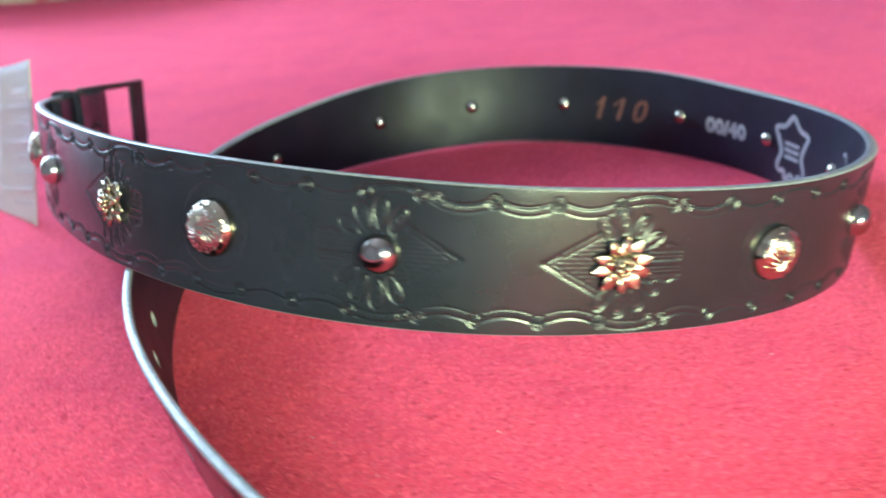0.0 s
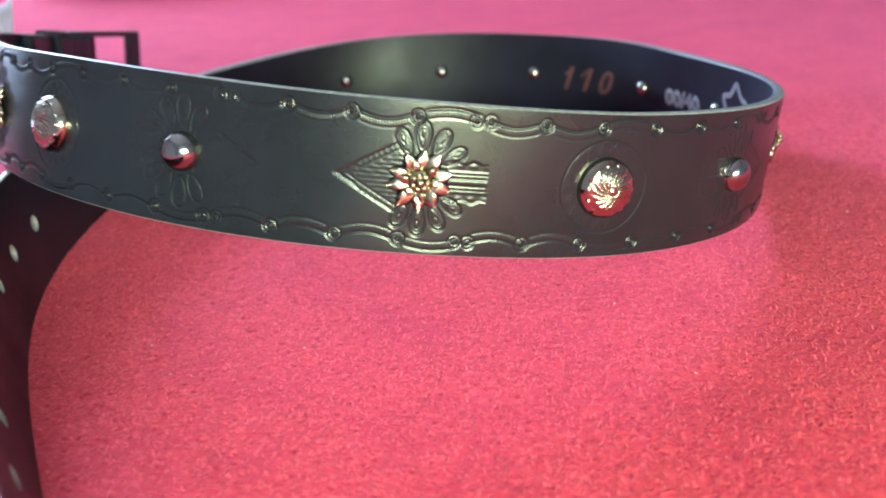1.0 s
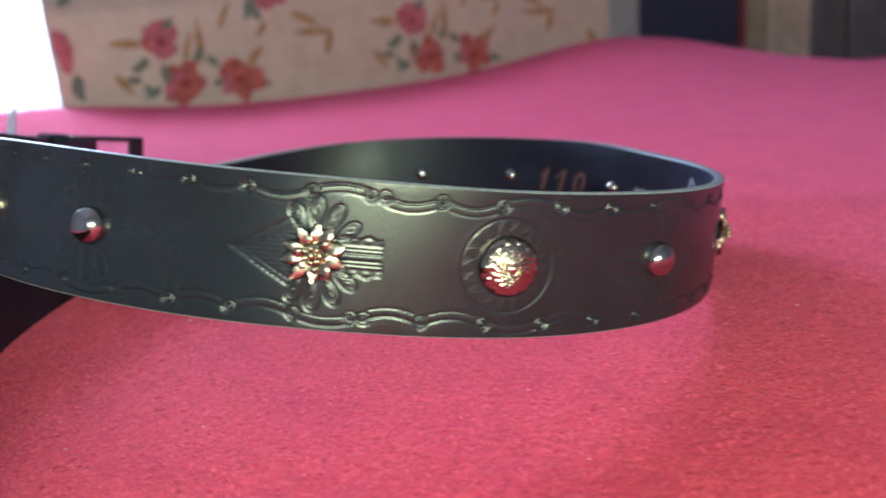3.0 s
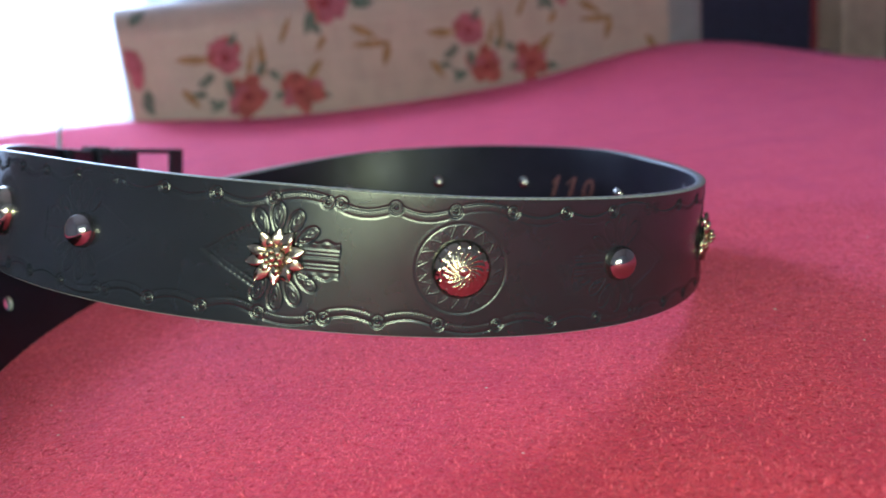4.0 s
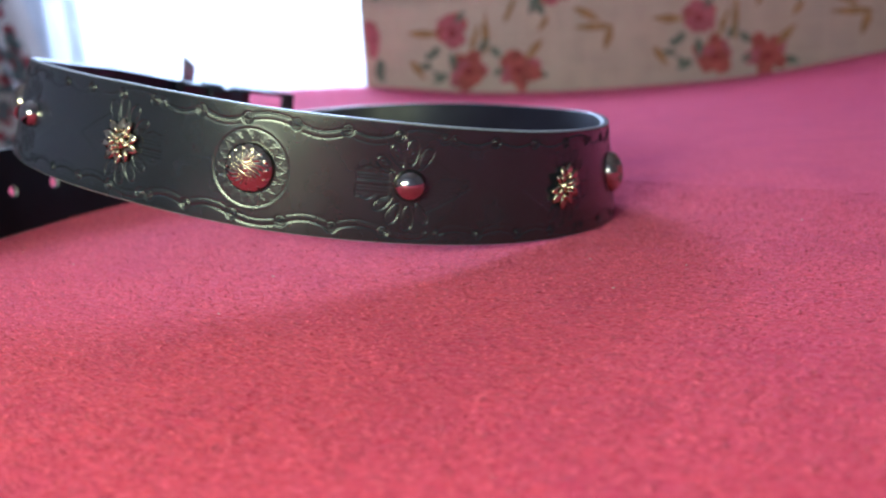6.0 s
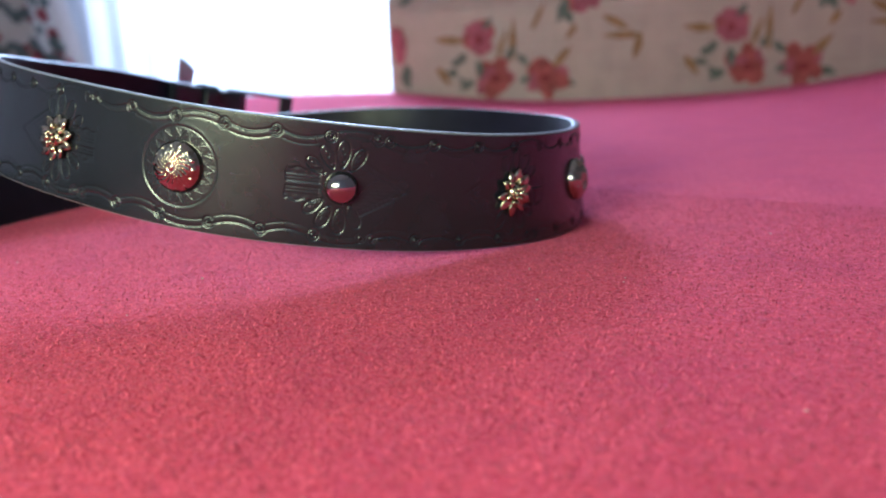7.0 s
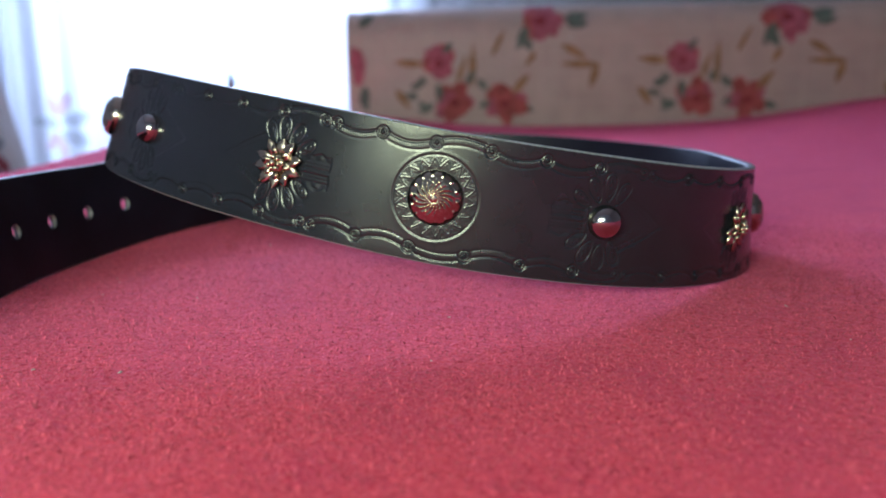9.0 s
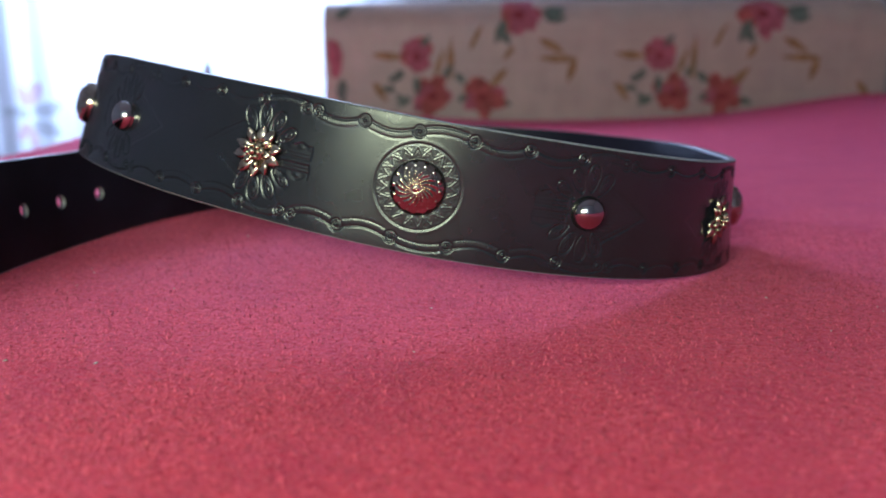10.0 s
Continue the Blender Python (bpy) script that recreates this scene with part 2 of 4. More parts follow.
def window(name, a0, a1, b, z0, z1, label):
    mid = bed((a0 + a1) / 2, b, z0)
    w = empty(name, mid, label=label, category="window", kind="structure")
    w.rotation_euler = (0, 0, radians(34))
    wide, high = a1 - a0, z1 - z0
    for x in (-wide / 2 + 0.03, 0.0, wide / 2 - 0.03):
        part("window_stile", box_bm((0.06, 0.05, high - 0.004), Matrix.Translation((x, 0, high / 2)), 0.006), FRAME_WHITE, w)
    for z in (0.03, high - 0.03):
        for s in (-1, 1):
            part("window_rail", box_bm((wide / 2 - 0.095, 0.05, 0.06), Matrix.Translation((s * wide / 4, 0, z)), 0.006), FRAME_WHITE, w)
    for s in (-1, 1):
        pane = part("pane", box_bm((wide / 2 - 0.095, 0.004, high - 0.125), Matrix.Translation((s * wide / 4, 0, high / 2))), GLASS, w)
        pane.visible_shadow = False
    part("window_sill", box_bm((wide - 0.01, 0.14, 0.025), Matrix.Translation((0, -0.02, 0.0155 - 0.03)), 0.005), FRAME_WHITE, w)
    return w


window("window_1", W0, W1, B1 + 0.12, WZ0, WZ1, "white framed window full of bright overcast daylight")
# not seen from the path: added as the opening for the fill lamp
window("added_fill_window", S0, S1, B0 - 0.14, SZ0, SZ1, "low white framed window, added unseen across the room from the curtains")


# ---------------------------------------------------------------- curtains
def wavy(a0, a1, b, z0, z1, folds, depth, phase=0.0, step=0.012, lift=0.0):
    """Places on a hanging cloth: (u, v) in metres to the world."""
    def place(a, z, out=0.0):
        k = (a - a0) / (a1 - a0)
        w = depth * (math.sin(2 * math.pi * folds * k + phase) + 0.35 * math.sin(2 * math.pi * folds * 2.3 * k + 1.3 + phase)) * (0.75 + 0.25 * math.sin(3 * z + 5 * k))
        return bed(a + 0.25 * lift * (z - z0), b + w - out, z)
    return place


def cloth_sheet(name, place, a0, a1, z0, z1, mat, parent, na, nz):
    verts = [place(a0 + (a1 - a0) * i / na, z0 + (z1 - z0) * j / nz) for j in range(nz + 1) for i in range(na + 1)]
    faces = [(j * (na + 1) + i, j * (na + 1) + i + 1, (j + 1) * (na + 1) + i + 1, (j + 1) * (na + 1) + i) for j in range(nz) for i in range(na)]
    return pydata(name, verts, faces, mat, parent)


def blob(place, a, z, ra, rz, turn, mat, name, parent, rng, petals=0, out=0.004, ragged=0.16, points=22):
    """A printed patch with an uneven outline, laid on a curved sheet."""
    c, s = math.cos(turn), math.sin(turn)
    ring = []
    shift = rng.random() * 6.28
    for k in range(points):
        t = 2 * math.pi * k / points
        r = 1 + ragged * (rng.random() - 0.5) + (0.16 * math.cos(petals * t + shift) if petals else 0)
        x, y = ra * r * math.cos(t), rz * r * math.sin(t)
        ring.append(place(a + x * c - y * s, z + x * s + y * c, out))
    half = []
    for k in range(points):
        t = 2 * math.pi * k / points
        x, y = 0.5 * ra * math.cos(t), 0.5 * rz * math.sin(t)
        half.append(place(a + x * c - y * s, z + x * s + y * c, out))
    verts = ring + half + [place(a, z, out)]
    faces = [(k, (k + 1) % points, points + (k + 1) % points, points + k) for k in range(points)]
    faces += [(points + k, points + (k + 1) % points, 2 * points) for k in range(points)]
    return pydata(name, verts, faces, mat, parent)


rng = random.Random(11)
sheer = empty("sheer_curtain", bed(-0.4, 1.90, TOP - 0.1), label="white sheer curtain with faint embroidered flowers over the window", category="curtain")
SH = wavy(-1.10, 0.50, 1.90, FLOOR + 0.05, TOP - 0.1, 15, 0.016)
cloth = cloth_sheet("sheer_cloth", SH, -1.10, 0.50, FLOOR + 0.05, TOP - 0.1, SHEER, None, 260, 40)
cloth.parent = sheer
cloth.matrix_parent_inverse = Matrix.Translation(sheer.location).inverted()
for a, z, r in ((-0.815, -0.02, 0.072), (-0.80, 0.46, 0.06), (-0.35, 0.60, 0.06)):
    for k in range(7):
        t = k * 0.9 + 0.3
        mat = SHEER_PRINT if k % 3 else SHEER_GREY
        o = blob(SH, a + r * 0.55 * math.cos(t), z + r * 0.8 * math.sin(t), r * 0.42, r * 0.22, t, mat, "embroidered_petal", None, rng)
        o.parent, o.matrix_parent_inverse = sheer, Matrix.Translation(sheer.location).inverted()
drape = empty("drape", bed(-1.45, 1.78, TOP - 0.1), label="cream drape printed with red roses and dark leaves", category="curtain")
DR = wavy(-1.66, -0.785, 1.78, FLOOR + 0.05, TOP - 0.1, 6, 0.030, 0.6, lift=-0.9)
cloth = cloth_sheet("drape_cloth", DR, -1.66, -0.785, FLOOR + 0.05, TOP - 0.1, DRAPE, None, 110, 30)
cloth.parent, cloth.matrix_parent_inverse = drape, Matrix.Translation(drape.location).inverted()
for k in range(520):
    a, z = rng.uniform(-1.26, -0.81), rng.uniform(-0.20, 0.70)
    mat, r = (DRAPE_RED, 0.020) if k % 5 < 2 else (DRAPE_DARK, 0.017)
    o = blob(DR, a, z, r * rng.uniform(0.7, 1.2), r * rng.uniform(0.5, 0.9), rng.random() * 6, mat, "printed_flower" if k % 5 < 2 else "printed_leaf", None, rng, 5, points=14, out=0.004 + 0.0008 * (k % 5))
    o.parent, o.matrix_parent_inverse = drape, Matrix.Translation(drape.location).inverted()


# ---------------------------------------------------------------- sofa bed, blanket
EDGE_A, BACK_B = -0.174, 1.234


def smooth_step(x, lo, hi):
    t = np.clip((x - lo) / (hi - lo), 0, 1)
    return t * t * (3 - 2 * t)


def blanket_height(x, y):
    """The lie of the blanket over the sofa bed, in metres."""
    a = x * math.cos(radians(34)) + y * math.sin(radians(34))
    b = -x * math.sin(radians(34)) + y * math.cos(radians(34))
    far = smooth_step(b, 0.55, 1.2)
    slant = a + 0.35 * (1.2 - b)
    z = 0.028 * far * np.exp(-(np.maximum(a + 0.05, 0.0) / 0.20) ** 2) + 0.040 * far * np.exp(-((slant - 0.91) / 0.22) ** 2) - 0.003 * far
    z = z - 0.056 * smooth_step(slant, 1.02, 1.4) * far
    z = z + 0.0022 * np.sin(5.1 * a + 1.0) * np.sin(4.3 * b) * smooth_step(np.hypot(x - 0.05, y - 0.25), 0.28, 0.7)
    z = z - 0.0038 * np.exp(-((x - 0.118) / 0.07) ** 2 - ((y - 0.355) / 0.06) ** 2)
    z = z - 0.0022 * np.exp(-((x + 0.085) / 0.05) ** 2 - ((y - 0.19) / 0.08) ** 2)
    drop = np.clip(EDGE_A - 0.03 - 0.09 * smooth_step(b, 0.85, 1.10) - a, 0, None)
    z = z - 6.0 * drop ** 1.5 * (drop < 0.05) - (drop >= 0.05) * (6.0 * 0.05 ** 1.5 + 2.6 * (drop - 0.05))
    return np.maximum(z, FLOOR + 0.06)


bed_frame = empty("sofa_bed", bed(0.9, 0.2, FLOOR), label="low sofa bed base in dark brown wood under the blanket", category="sofa bed")
bed_frame.rotation_euler = (0, 0, radians(34))
part("bed_base", box_bm((2.10, 2.00, 0.20), Matrix.Translation((0.03, 0, 0.13)), 0.01), BROWN_WOOD, bed_frame)
part("mattress", box_bm((2.08, 1.98, 0.17), Matrix.Translation((0.04, 0, 0.316)), 0.03, 3), CANVAS, bed_frame, "cream covered mattress")
for sa in (-0.95, 1.0):
    for sb in (-0.9, 0.9):
        part("leg", box_bm((0.06, 0.06, 0.03), Matrix.Translation((sa, sb, 0.0155)), 0.004), BROWN_WOOD, bed_frame)


def stretch(lo, f0, f1, hi, fine, coarse):
    """Steps from lo to hi: fine between f0 and f1, growing outside."""
    mid = list(np.arange(f0, f1, fine))
    left, x, d = [], f0, fine
    while x > lo:
        d = min(coarse, d * 1.12)
        x -= d
        left.append(x)
    right, x, d = [], mid[-1], fine
    while x < hi:
        d = min(coarse, d * 1.12)
        x += d
        right.append(x)
    return np.array(left[::-1] + mid + right)


xs, ys = stretch(-1.55, -0.16, 0.42, 1.95, 0.0010, 0.016), stretch(-1.0, -0.02, 0.40, 2.2, 0.0010, 0.016)
gx, gy = np.meshgrid(xs, ys)
ga = gx * math.cos(radians(34)) + gy * math.sin(radians(34))
gb = -gx * math.sin(radians(34)) + gy * math.cos(radians(34))
gz = blanket_height(gx, gy)
rough_rng = np.random.RandomState(5)
tuft = rough_rng.normal(0, 1, gx.shape)
tuft = (tuft + np.roll(tuft, 1, 0) + np.roll(tuft, 1, 1) + np.roll(tuft, -1, 0) + np.roll(tuft, -1, 1)) / 2.2
near = (gx > -0.16) & (gx < 0.42) & (gy > -0.02) & (gy < 0.40)
gz = gz + np.where(near, 0.00007 * tuft, 0.0)
keep = (ga > EDGE_A - 0.46) & (ga < 1.98) & (gb > -0.85) & (gb < BACK_B + 0.02)
index = -np.ones(gx.shape, int)
index[keep] = np.arange(keep.sum())
quads = np.stack([index[:-1, :-1], index[:-1, 1:], index[1:, 1:], index[1:, :-1]], -1).reshape(-1, 4)
quads = quads[(quads >= 0).all(1)]


def grid_mesh(name, co, faces):
    mesh = bpy.data.meshes.new(name)
    mesh.vertices.add(len(co))
    mesh.vertices.foreach_set("co", np.ascontiguousarray(co, dtype=np.float32).ravel())
    mesh.loops.add(faces.size)
    mesh.loops.foreach_set("vertex_index", faces.ravel().astype(np.int32))
    mesh.polygons.add(len(faces))
    mesh.polygons.foreach_set("loop_start", np.arange(0, faces.size, faces.shape[1], dtype=np.int32))
    mesh.update(calc_edges=True)
    mesh.validate()
    return mesh


blanket = link_mesh("blanket", grid_mesh("blanket", np.stack([gx[keep], gy[keep], gz[keep]], 1), quads), FELT)
tagged(blanket, "crimson red fuzzy felt blanket spread over the sofa bed", "blanket")
# loose fibres of the felt
count = 165000
fr = np.random.RandomState(9)
fx, fy = fr.uniform(-0.17, 0.44, count), fr.uniform(0.02, 0.42, count)
fz = blanket_height(fx, fy) + 0.00015
ang, length, rise = fr.uniform(0, 2 * math.pi, count), fr.uniform(0.0008, 0.0022, count), fr.uniform(0.0002, 0.0008, count)
bend = ang + fr.normal(0, 0.8, count)
wide = fr.uniform(0.00006, 0.00014, count)
fibre = []
for reach, lift, thin, side in ((0.0, 0.0, 1.0, 1), (0.0, 0.0, 1.0, -1), (0.5, 1.0, 0.8, -1), (0.5, 1.0, 0.8, 1)):
    fibre.append(np.stack([fx + np.cos(ang) * length * reach - side * np.sin(ang) * wide * thin, fy + np.sin(ang) * length * reach + side * np.cos(ang) * wide * thin, fz + rise * lift], 1))
fibre.append(np.stack([fx + np.cos(ang) * length * 0.5 + np.cos(bend) * length * 0.5, fy + np.sin(ang) * length * 0.5 + np.sin(bend) * length * 0.5, fz + rise * 0.7], 1))
first = 5 * np.arange(count)[:, None]
strands = np.concatenate([first + np.array([[0, 1, 2]]), first + np.array([[0, 2, 3]]), first + np.array([[3, 2, 4]])])
fibres = link_mesh("felt_nap", grid_mesh("felt_nap", np.stack(fibre, 1).reshape(-1, 3), strands), PILE, blanket, smooth=False)
tagged(fibres, kind="stuff")
bm = bmesh.new()
spots = [(-0.052, 0.283), (-0.047, 0.254), (-0.09, 0.305), (0.045, 0.12)] + [(fr.uniform(-0.12, 0.4), fr.uniform(0.1, 0.45)) for _ in range(26)]
for k, (x, y) in enumerate(spots):
    r = 0.0005 if k < 4 else fr.uniform(0.0002, 0.0004)
    m = Matrix.Translation((x, y, float(blanket_height(np.array(x), np.array(y))) + r * 0.7)) @ Matrix.Rotation(fr.uniform(0, 6), 4, "Z") @ Matrix.Diagonal((1.6, 0.7, 0.5, 1))
    bmesh.ops.create_icosphere(bm, subdivisions=1, radius=r, matrix=m)
tagged(part("lint", bm, LINT), "scattered pale specks of lint on the red blanket", "lint", kind="stuff")

# ---------------------------------------------------------------- floral backrest
back = empty("sofa", bed(0.49, BACK_B + 0.09, -0.06), label="low sofa backrest in a cream cover printed with red poppies", category="sofa")
back.rotation_euler = (0, 0, radians(34))
LONG, HIGH, DEEP, TOP_ROUND = 0.985, 0.252, 0.17, 0.052
body = bmesh.new()
box_bm((LONG, DEEP, HIGH), Matrix.Translation((0, 0, HIGH / 2)), 0.0, bm=body)
bmesh.ops.bevel(body, geom=[e for e in body.edges if abs(e.verts[0].co.x - e.verts[1].co.x) > 0.5 and e.verts[0].co.z > 0.2], offset=TOP_ROUND, segments=12, profile=0.5, affect="EDGES")
bmesh.ops.bevel(body, geom=[e for e in body.edges if abs(e.verts[0].co.z - e.verts[1].co.z) > 0.15], offset=0.006, segments=3, profile=0.5, affect="EDGES")
part("backrest", body, CANVAS, back, smooth=False)


def on_front(a, z, out=0.0):
    """Front face of the backrest: a from its start, z in the world."""
    up = z + 0.06
    if up <= HIGH - TOP_ROUND:
        return Vector((a - LONG / 2, -DEEP / 2 - 0.0006 - out, up))
    t, r = min(1.5, (up - HIGH + TOP_ROUND) / TOP_ROUND), TOP_ROUND + 0.0014 + out
    return Vector((a - LONG / 2, -DEEP / 2 + TOP_ROUND - r * math.cos(t), HIGH - TOP_ROUND + r * math.sin(t)))


prng = random.Random(3)
for k in range(1, 18):
    part("cover_line", box_bm((0.0022, 0.0005, 0.180), Matrix.Translation((0.053 * k - LONG / 2, -DEEP / 2 - 0.0002, 0.103))), COVER_LINE, back)
for k in range(1, 5):
    part("cover_line", box_bm((LONG - 0.1, 0.0005, 0.0022), Matrix.Translation((-0.04, -DEEP / 2 - 0.0003, 0.048 * k))), COVER_LINE, back)
part("end_cap", box_bm((0.074, DEEP + 0.008, HIGH + 0.004), Matrix.Translation((LONG / 2 - 0.0345, 0, HIGH / 2 + 0.002)), 0.016, 4), GREY_CLOTH, back, "plain light grey rounded end", True)


def poppy(a, z, ra, rz, mat):
    for k in range(6):
        t = 2 * math.pi * k / 6 + prng.uniform(0, 0.8)
        d = prng.uniform(0.32, 0.52)
        ca, cz = a + ra * d * math.cos(t), z + rz * d * math.sin(t)
        if 0.012 < ca < LONG - 0.09:
            tint = mat if k % 3 else (POPPY if mat is ROSE_PINK else ROSE_PINK)
            blob(on_front, ca, cz, ra * prng.uniform(0.55, 0.8), rz * prng.uniform(0.5, 0.75), t, tint, "printed_petal", back, prng, 2, out=0.0003 * k, ragged=0.35)
    if 0.012 < a < LONG - 0.09:
        blob(on_front, a + 0.001, z - rz * 0.1, ra * 0.27, rz * 0.25, 0, POPPY_DEEP, "printed_flower_heart", back, prng, 5, out=0.0020, ragged=0.5)


def leaf(a, z, length, width, turn, mat):
    c, s = math.cos(turn), math.sin(turn)
    if 0.015 < a < LONG - 0.09 and 0.01 < a + length * c < LONG - 0.075:
        ring = []
        for k in range(14):
            u = k / 13.0
            ring.append((length * u, 1.15 * width * math.sin(math.pi * u ** 0.8) * prng.uniform(0.8, 1.2)))
        pts = ring + [(u, -w * 0.8) for u, w in ring[::-1][1:-1]]
        verts = [on_front(a + u * c - w * s, z + u * s + w * c, 0.0009 + 0.0002 * prng.random()) for u, w in pts]
        n = len(ring)
        pairs = [(k, k + 1, len(verts) - k - 1, len(verts) - k) for k in range(1, n - 2)]
        pydata("printed_leaf", verts, [(0, 1, len(verts) - 1)] + pairs + [(n - 2, n - 1, n)], mat, back, smooth=False)


for k in range(-1, 3):
    o = 0.396 * k + 0.009
    poppy(0.140 + o, 0.103, 0.022, 0.028, ROSE_PINK)
    poppy(0.166 + o, 0.040, 0.029, 0.026, POPPY)
    poppy(0.247 + o, 0.037, 0.034, 0.024, POPPY)
    poppy(0.306 + o, 0.168, 0.036, 0.028, ROSE_PINK)
    for a, z, n, w, t, mat in ((0.118, 0.100, 0.052, 0.0062, 3.05, OCHRE), (0.197, 0.060, 0.075, 0.0050, 1.55, OCHRE), (0.172, 0.068, 0.05, 0.004, 1.25, OCHRE),
                               (0.262, 0.050, 0.045, 0.006, 0.85, OCHRE), (0.405, 0.096, 0.068, 0.0055, 3.12, OCHRE), (0.400, 0.098, 0.044, 0.006, -1.85, OCHRE),
                               (0.340, 0.128, 0.05, 0.006, -0.5, OCHRE), (0.300, 0.118, 0.03, 0.005, -2.2, OCHRE), (0.070, 0.060, 0.040, 0.006, -0.95, OCHRE),
                               (0.120, 0.080, 0.030, 0.006, -2.3, LEAF_DARK), (0.140, 0.070, 0.034, 0.006, -1.5, LEAF_DARK), (0.108, 0.048, 0.026, 0.005, 3.0, LEAF_DARK),
                               (0.160, 0.085, 0.026, 0.005, 1.9, LEAF_DARK), (0.185, 0.066, 0.03, 0.006, 0.9, LEAF_DARK), (0.222, 0.058, 0.026, 0.006, 2.4, LEAF_DARK), (0.272, 0.030, 0.028, 0.006, -0.3, LEAF_DARK), (0.150, 0.116, 0.024, 0.005, 0.9, LEAF_DARK), (0.228, 0.110, 0.05, 0.004, 1.1, OCHRE), (0.132, 0.036, 0.030, 0.006, -2.6, LEAF_DARK), (0.122, 0.028, 0.02, 0.005, 2.4, LEAF_DARK),
                               (0.286, 0.158, 0.042, 0.0085, -2.0, LEAF_DARK), (0.278, 0.142, 0.03, 0.007, -1.0, LEAF_DARK), (0.345, 0.166, 0.042, 0.010, 0.25, LEAF_DARK),
                               (0.350, 0.158, 0.036, 0.008, 0.05, LEAF_DARK), (0.095, 0.062, 0.020, 0.0045, 0.5, LEAF_DARK), (0.208, 0.030, 0.02, 0.005, 0.4, LEAF_DARK)):
        leaf(a + o, z, n, w, t, mat)

# cut-off print at the end of the cover
blob(on_front, 0.018, 0.098, 0.012, 0.030, 0.0, ROSE_PINK, "printed_petal", back, prng, 2, ragged=0.35)
blob(on_front, 0.016, 0.118, 0.009, 0.014, 0.3, POPPY, "printed_petal", back, prng, 2, out=0.0004, ragged=0.35)
leaf(0.030, 0.066, 0.034, 0.0085, -1.75, LEAF_DARK)
leaf(0.020, 0.052, 0.030, 0.0070, -1.10, LEAF_DARK)
leaf(0.022, 0.160, 0.034, 0.0075, 0.75, LEAF_DARK)

# ---------------------------------------------------------------- furniture beyond the blanket
chair = empty("armchair", bed(1.264, 1.58, FLOOR), label="dark navy upholstered armchair beyond the bed", category="armchair")
chair.rotation_euler = (0, 0, radians(34))
part("seat", box_bm((0.306, 0.36, 0.40), Matrix.Translation((0.0, 0.0, 0.235)), 0.02, 3), NAVY, chair, smooth=True)
part("backrest", box_bm((0.302, 0.10, 0.42), Matrix.Translation((0.0, -0.06, 0.60)), 0.02, 3), NAVY, chair, smooth=True)
part("side_trim", box_bm((0.014, 0.09, 0.40), Matrix.Translation((0.1585, -0.06, 0.60)), 0.005), POPPY_DEEP, chair, "dark red edge of the backrest")
for s in (-1, 1):
    for q in (-1, 1):
        part("leg", box_bm((0.03, 0.03, 0.036), Matrix.Translation((0.10 * s, 0.14 * q, 0.0185)), 0.004), BROWN_WOOD, chair)
cab = empty("wardrobe", bed(1.833, 1.66, FLOOR), label="dark brown wardrobe with a pale wooden side post", category="wardrobe")
cab.rotation_euler = (0, 0, radians(34))
part("body", box_bm((0.60, 0.5, 1.9), Matrix.Translation((0.022, 0.0, 0.951)), 0.006), BROWN_WOOD, cab)
part("side_post", box_bm((0.118, 0.48, 1.88), Matrix.Translation((-0.3385, -0.012, 0.941)), 0.006), BEIGE_WOOD, cab, "pale wooden post")
part("door", box_bm((0.56, 0.02, 1.8), Matrix.Translation((0.10, -0.262, 0.95)), 0.004), BROWN_WOOD, cab)
handle = part("handle", box_bm((0.012, 0.02, 0.12), Matrix.Translation((-0.14, -0.283, 0.95)), 0.004), GUNMETAL, cab)

# ---------------------------------------------------------------- the belt: its line, rise and lean, from buckle (low) to tip (high), along its length in mm
LINE_START, LINE_STEP, RISE_STEP = -354.0, 60.7, 80.9333
HEADING = (-136.0, -99.7, -71.3, -55.5, -45.3, -31.1, -6.2, 14.2, 37.1, 68.4, 101.0, 130.1, 157.8, 186.9, 209.1, 236.5, 265.4, 280.7, 298.9, 309.0, 313.4)
RISE = (20.7, 35.7, 49.4, 55.6, 57.3, 47.3, 32.7, 20.7, 16.2, 17.5, 20.4, 20.3, 19.0, 17.3, 18.4, 17.6)
TIP_OVER = (-0.3, 5.5, 11.3, 17.2, 18.6, 10.3, 1.1, -6.5, 3.1, -20.6, -14.8, 10.9, 9.1, -4.7, -9.4, -3.8)
HALF, THICK = 0.0198, 0.0034
S_STRAP, S_TIP = -276.0, 905.0


def glide(values, step, s):
    """Smooth curve through evenly spaced values."""
    y = np.array(values)
    last = LINE_START + step * (len(y) - 1)
    p = np.concatenate([[2 * y[0] - y[1]], y, [2 * y[-1] - y[-2]]])
    q = np.clip(s, LINE_START, last - 1e-6)
    i = ((q - LINE_START) / step).astype(int)
    t = (q - LINE_START) / step - i
    a, b, c, d = p[i], p[i + 1], p[i + 2], p[i + 3]
    return 0.5 * (2 * b + (c - a) * t + (2 * a - 5 * b + 4 * c - d) * t * t + (3 * b - a - 3 * c + d) * t ** 3)


line_s = np.arange(LINE_START, 912.0, 1.0)
head = np.radians(glide(HEADING, LINE_STEP, line_s))
rise_mm = glide(RISE, RISE_STEP, line_s)
lean = np.radians(glide(TIP_OVER, RISE_STEP, line_s))
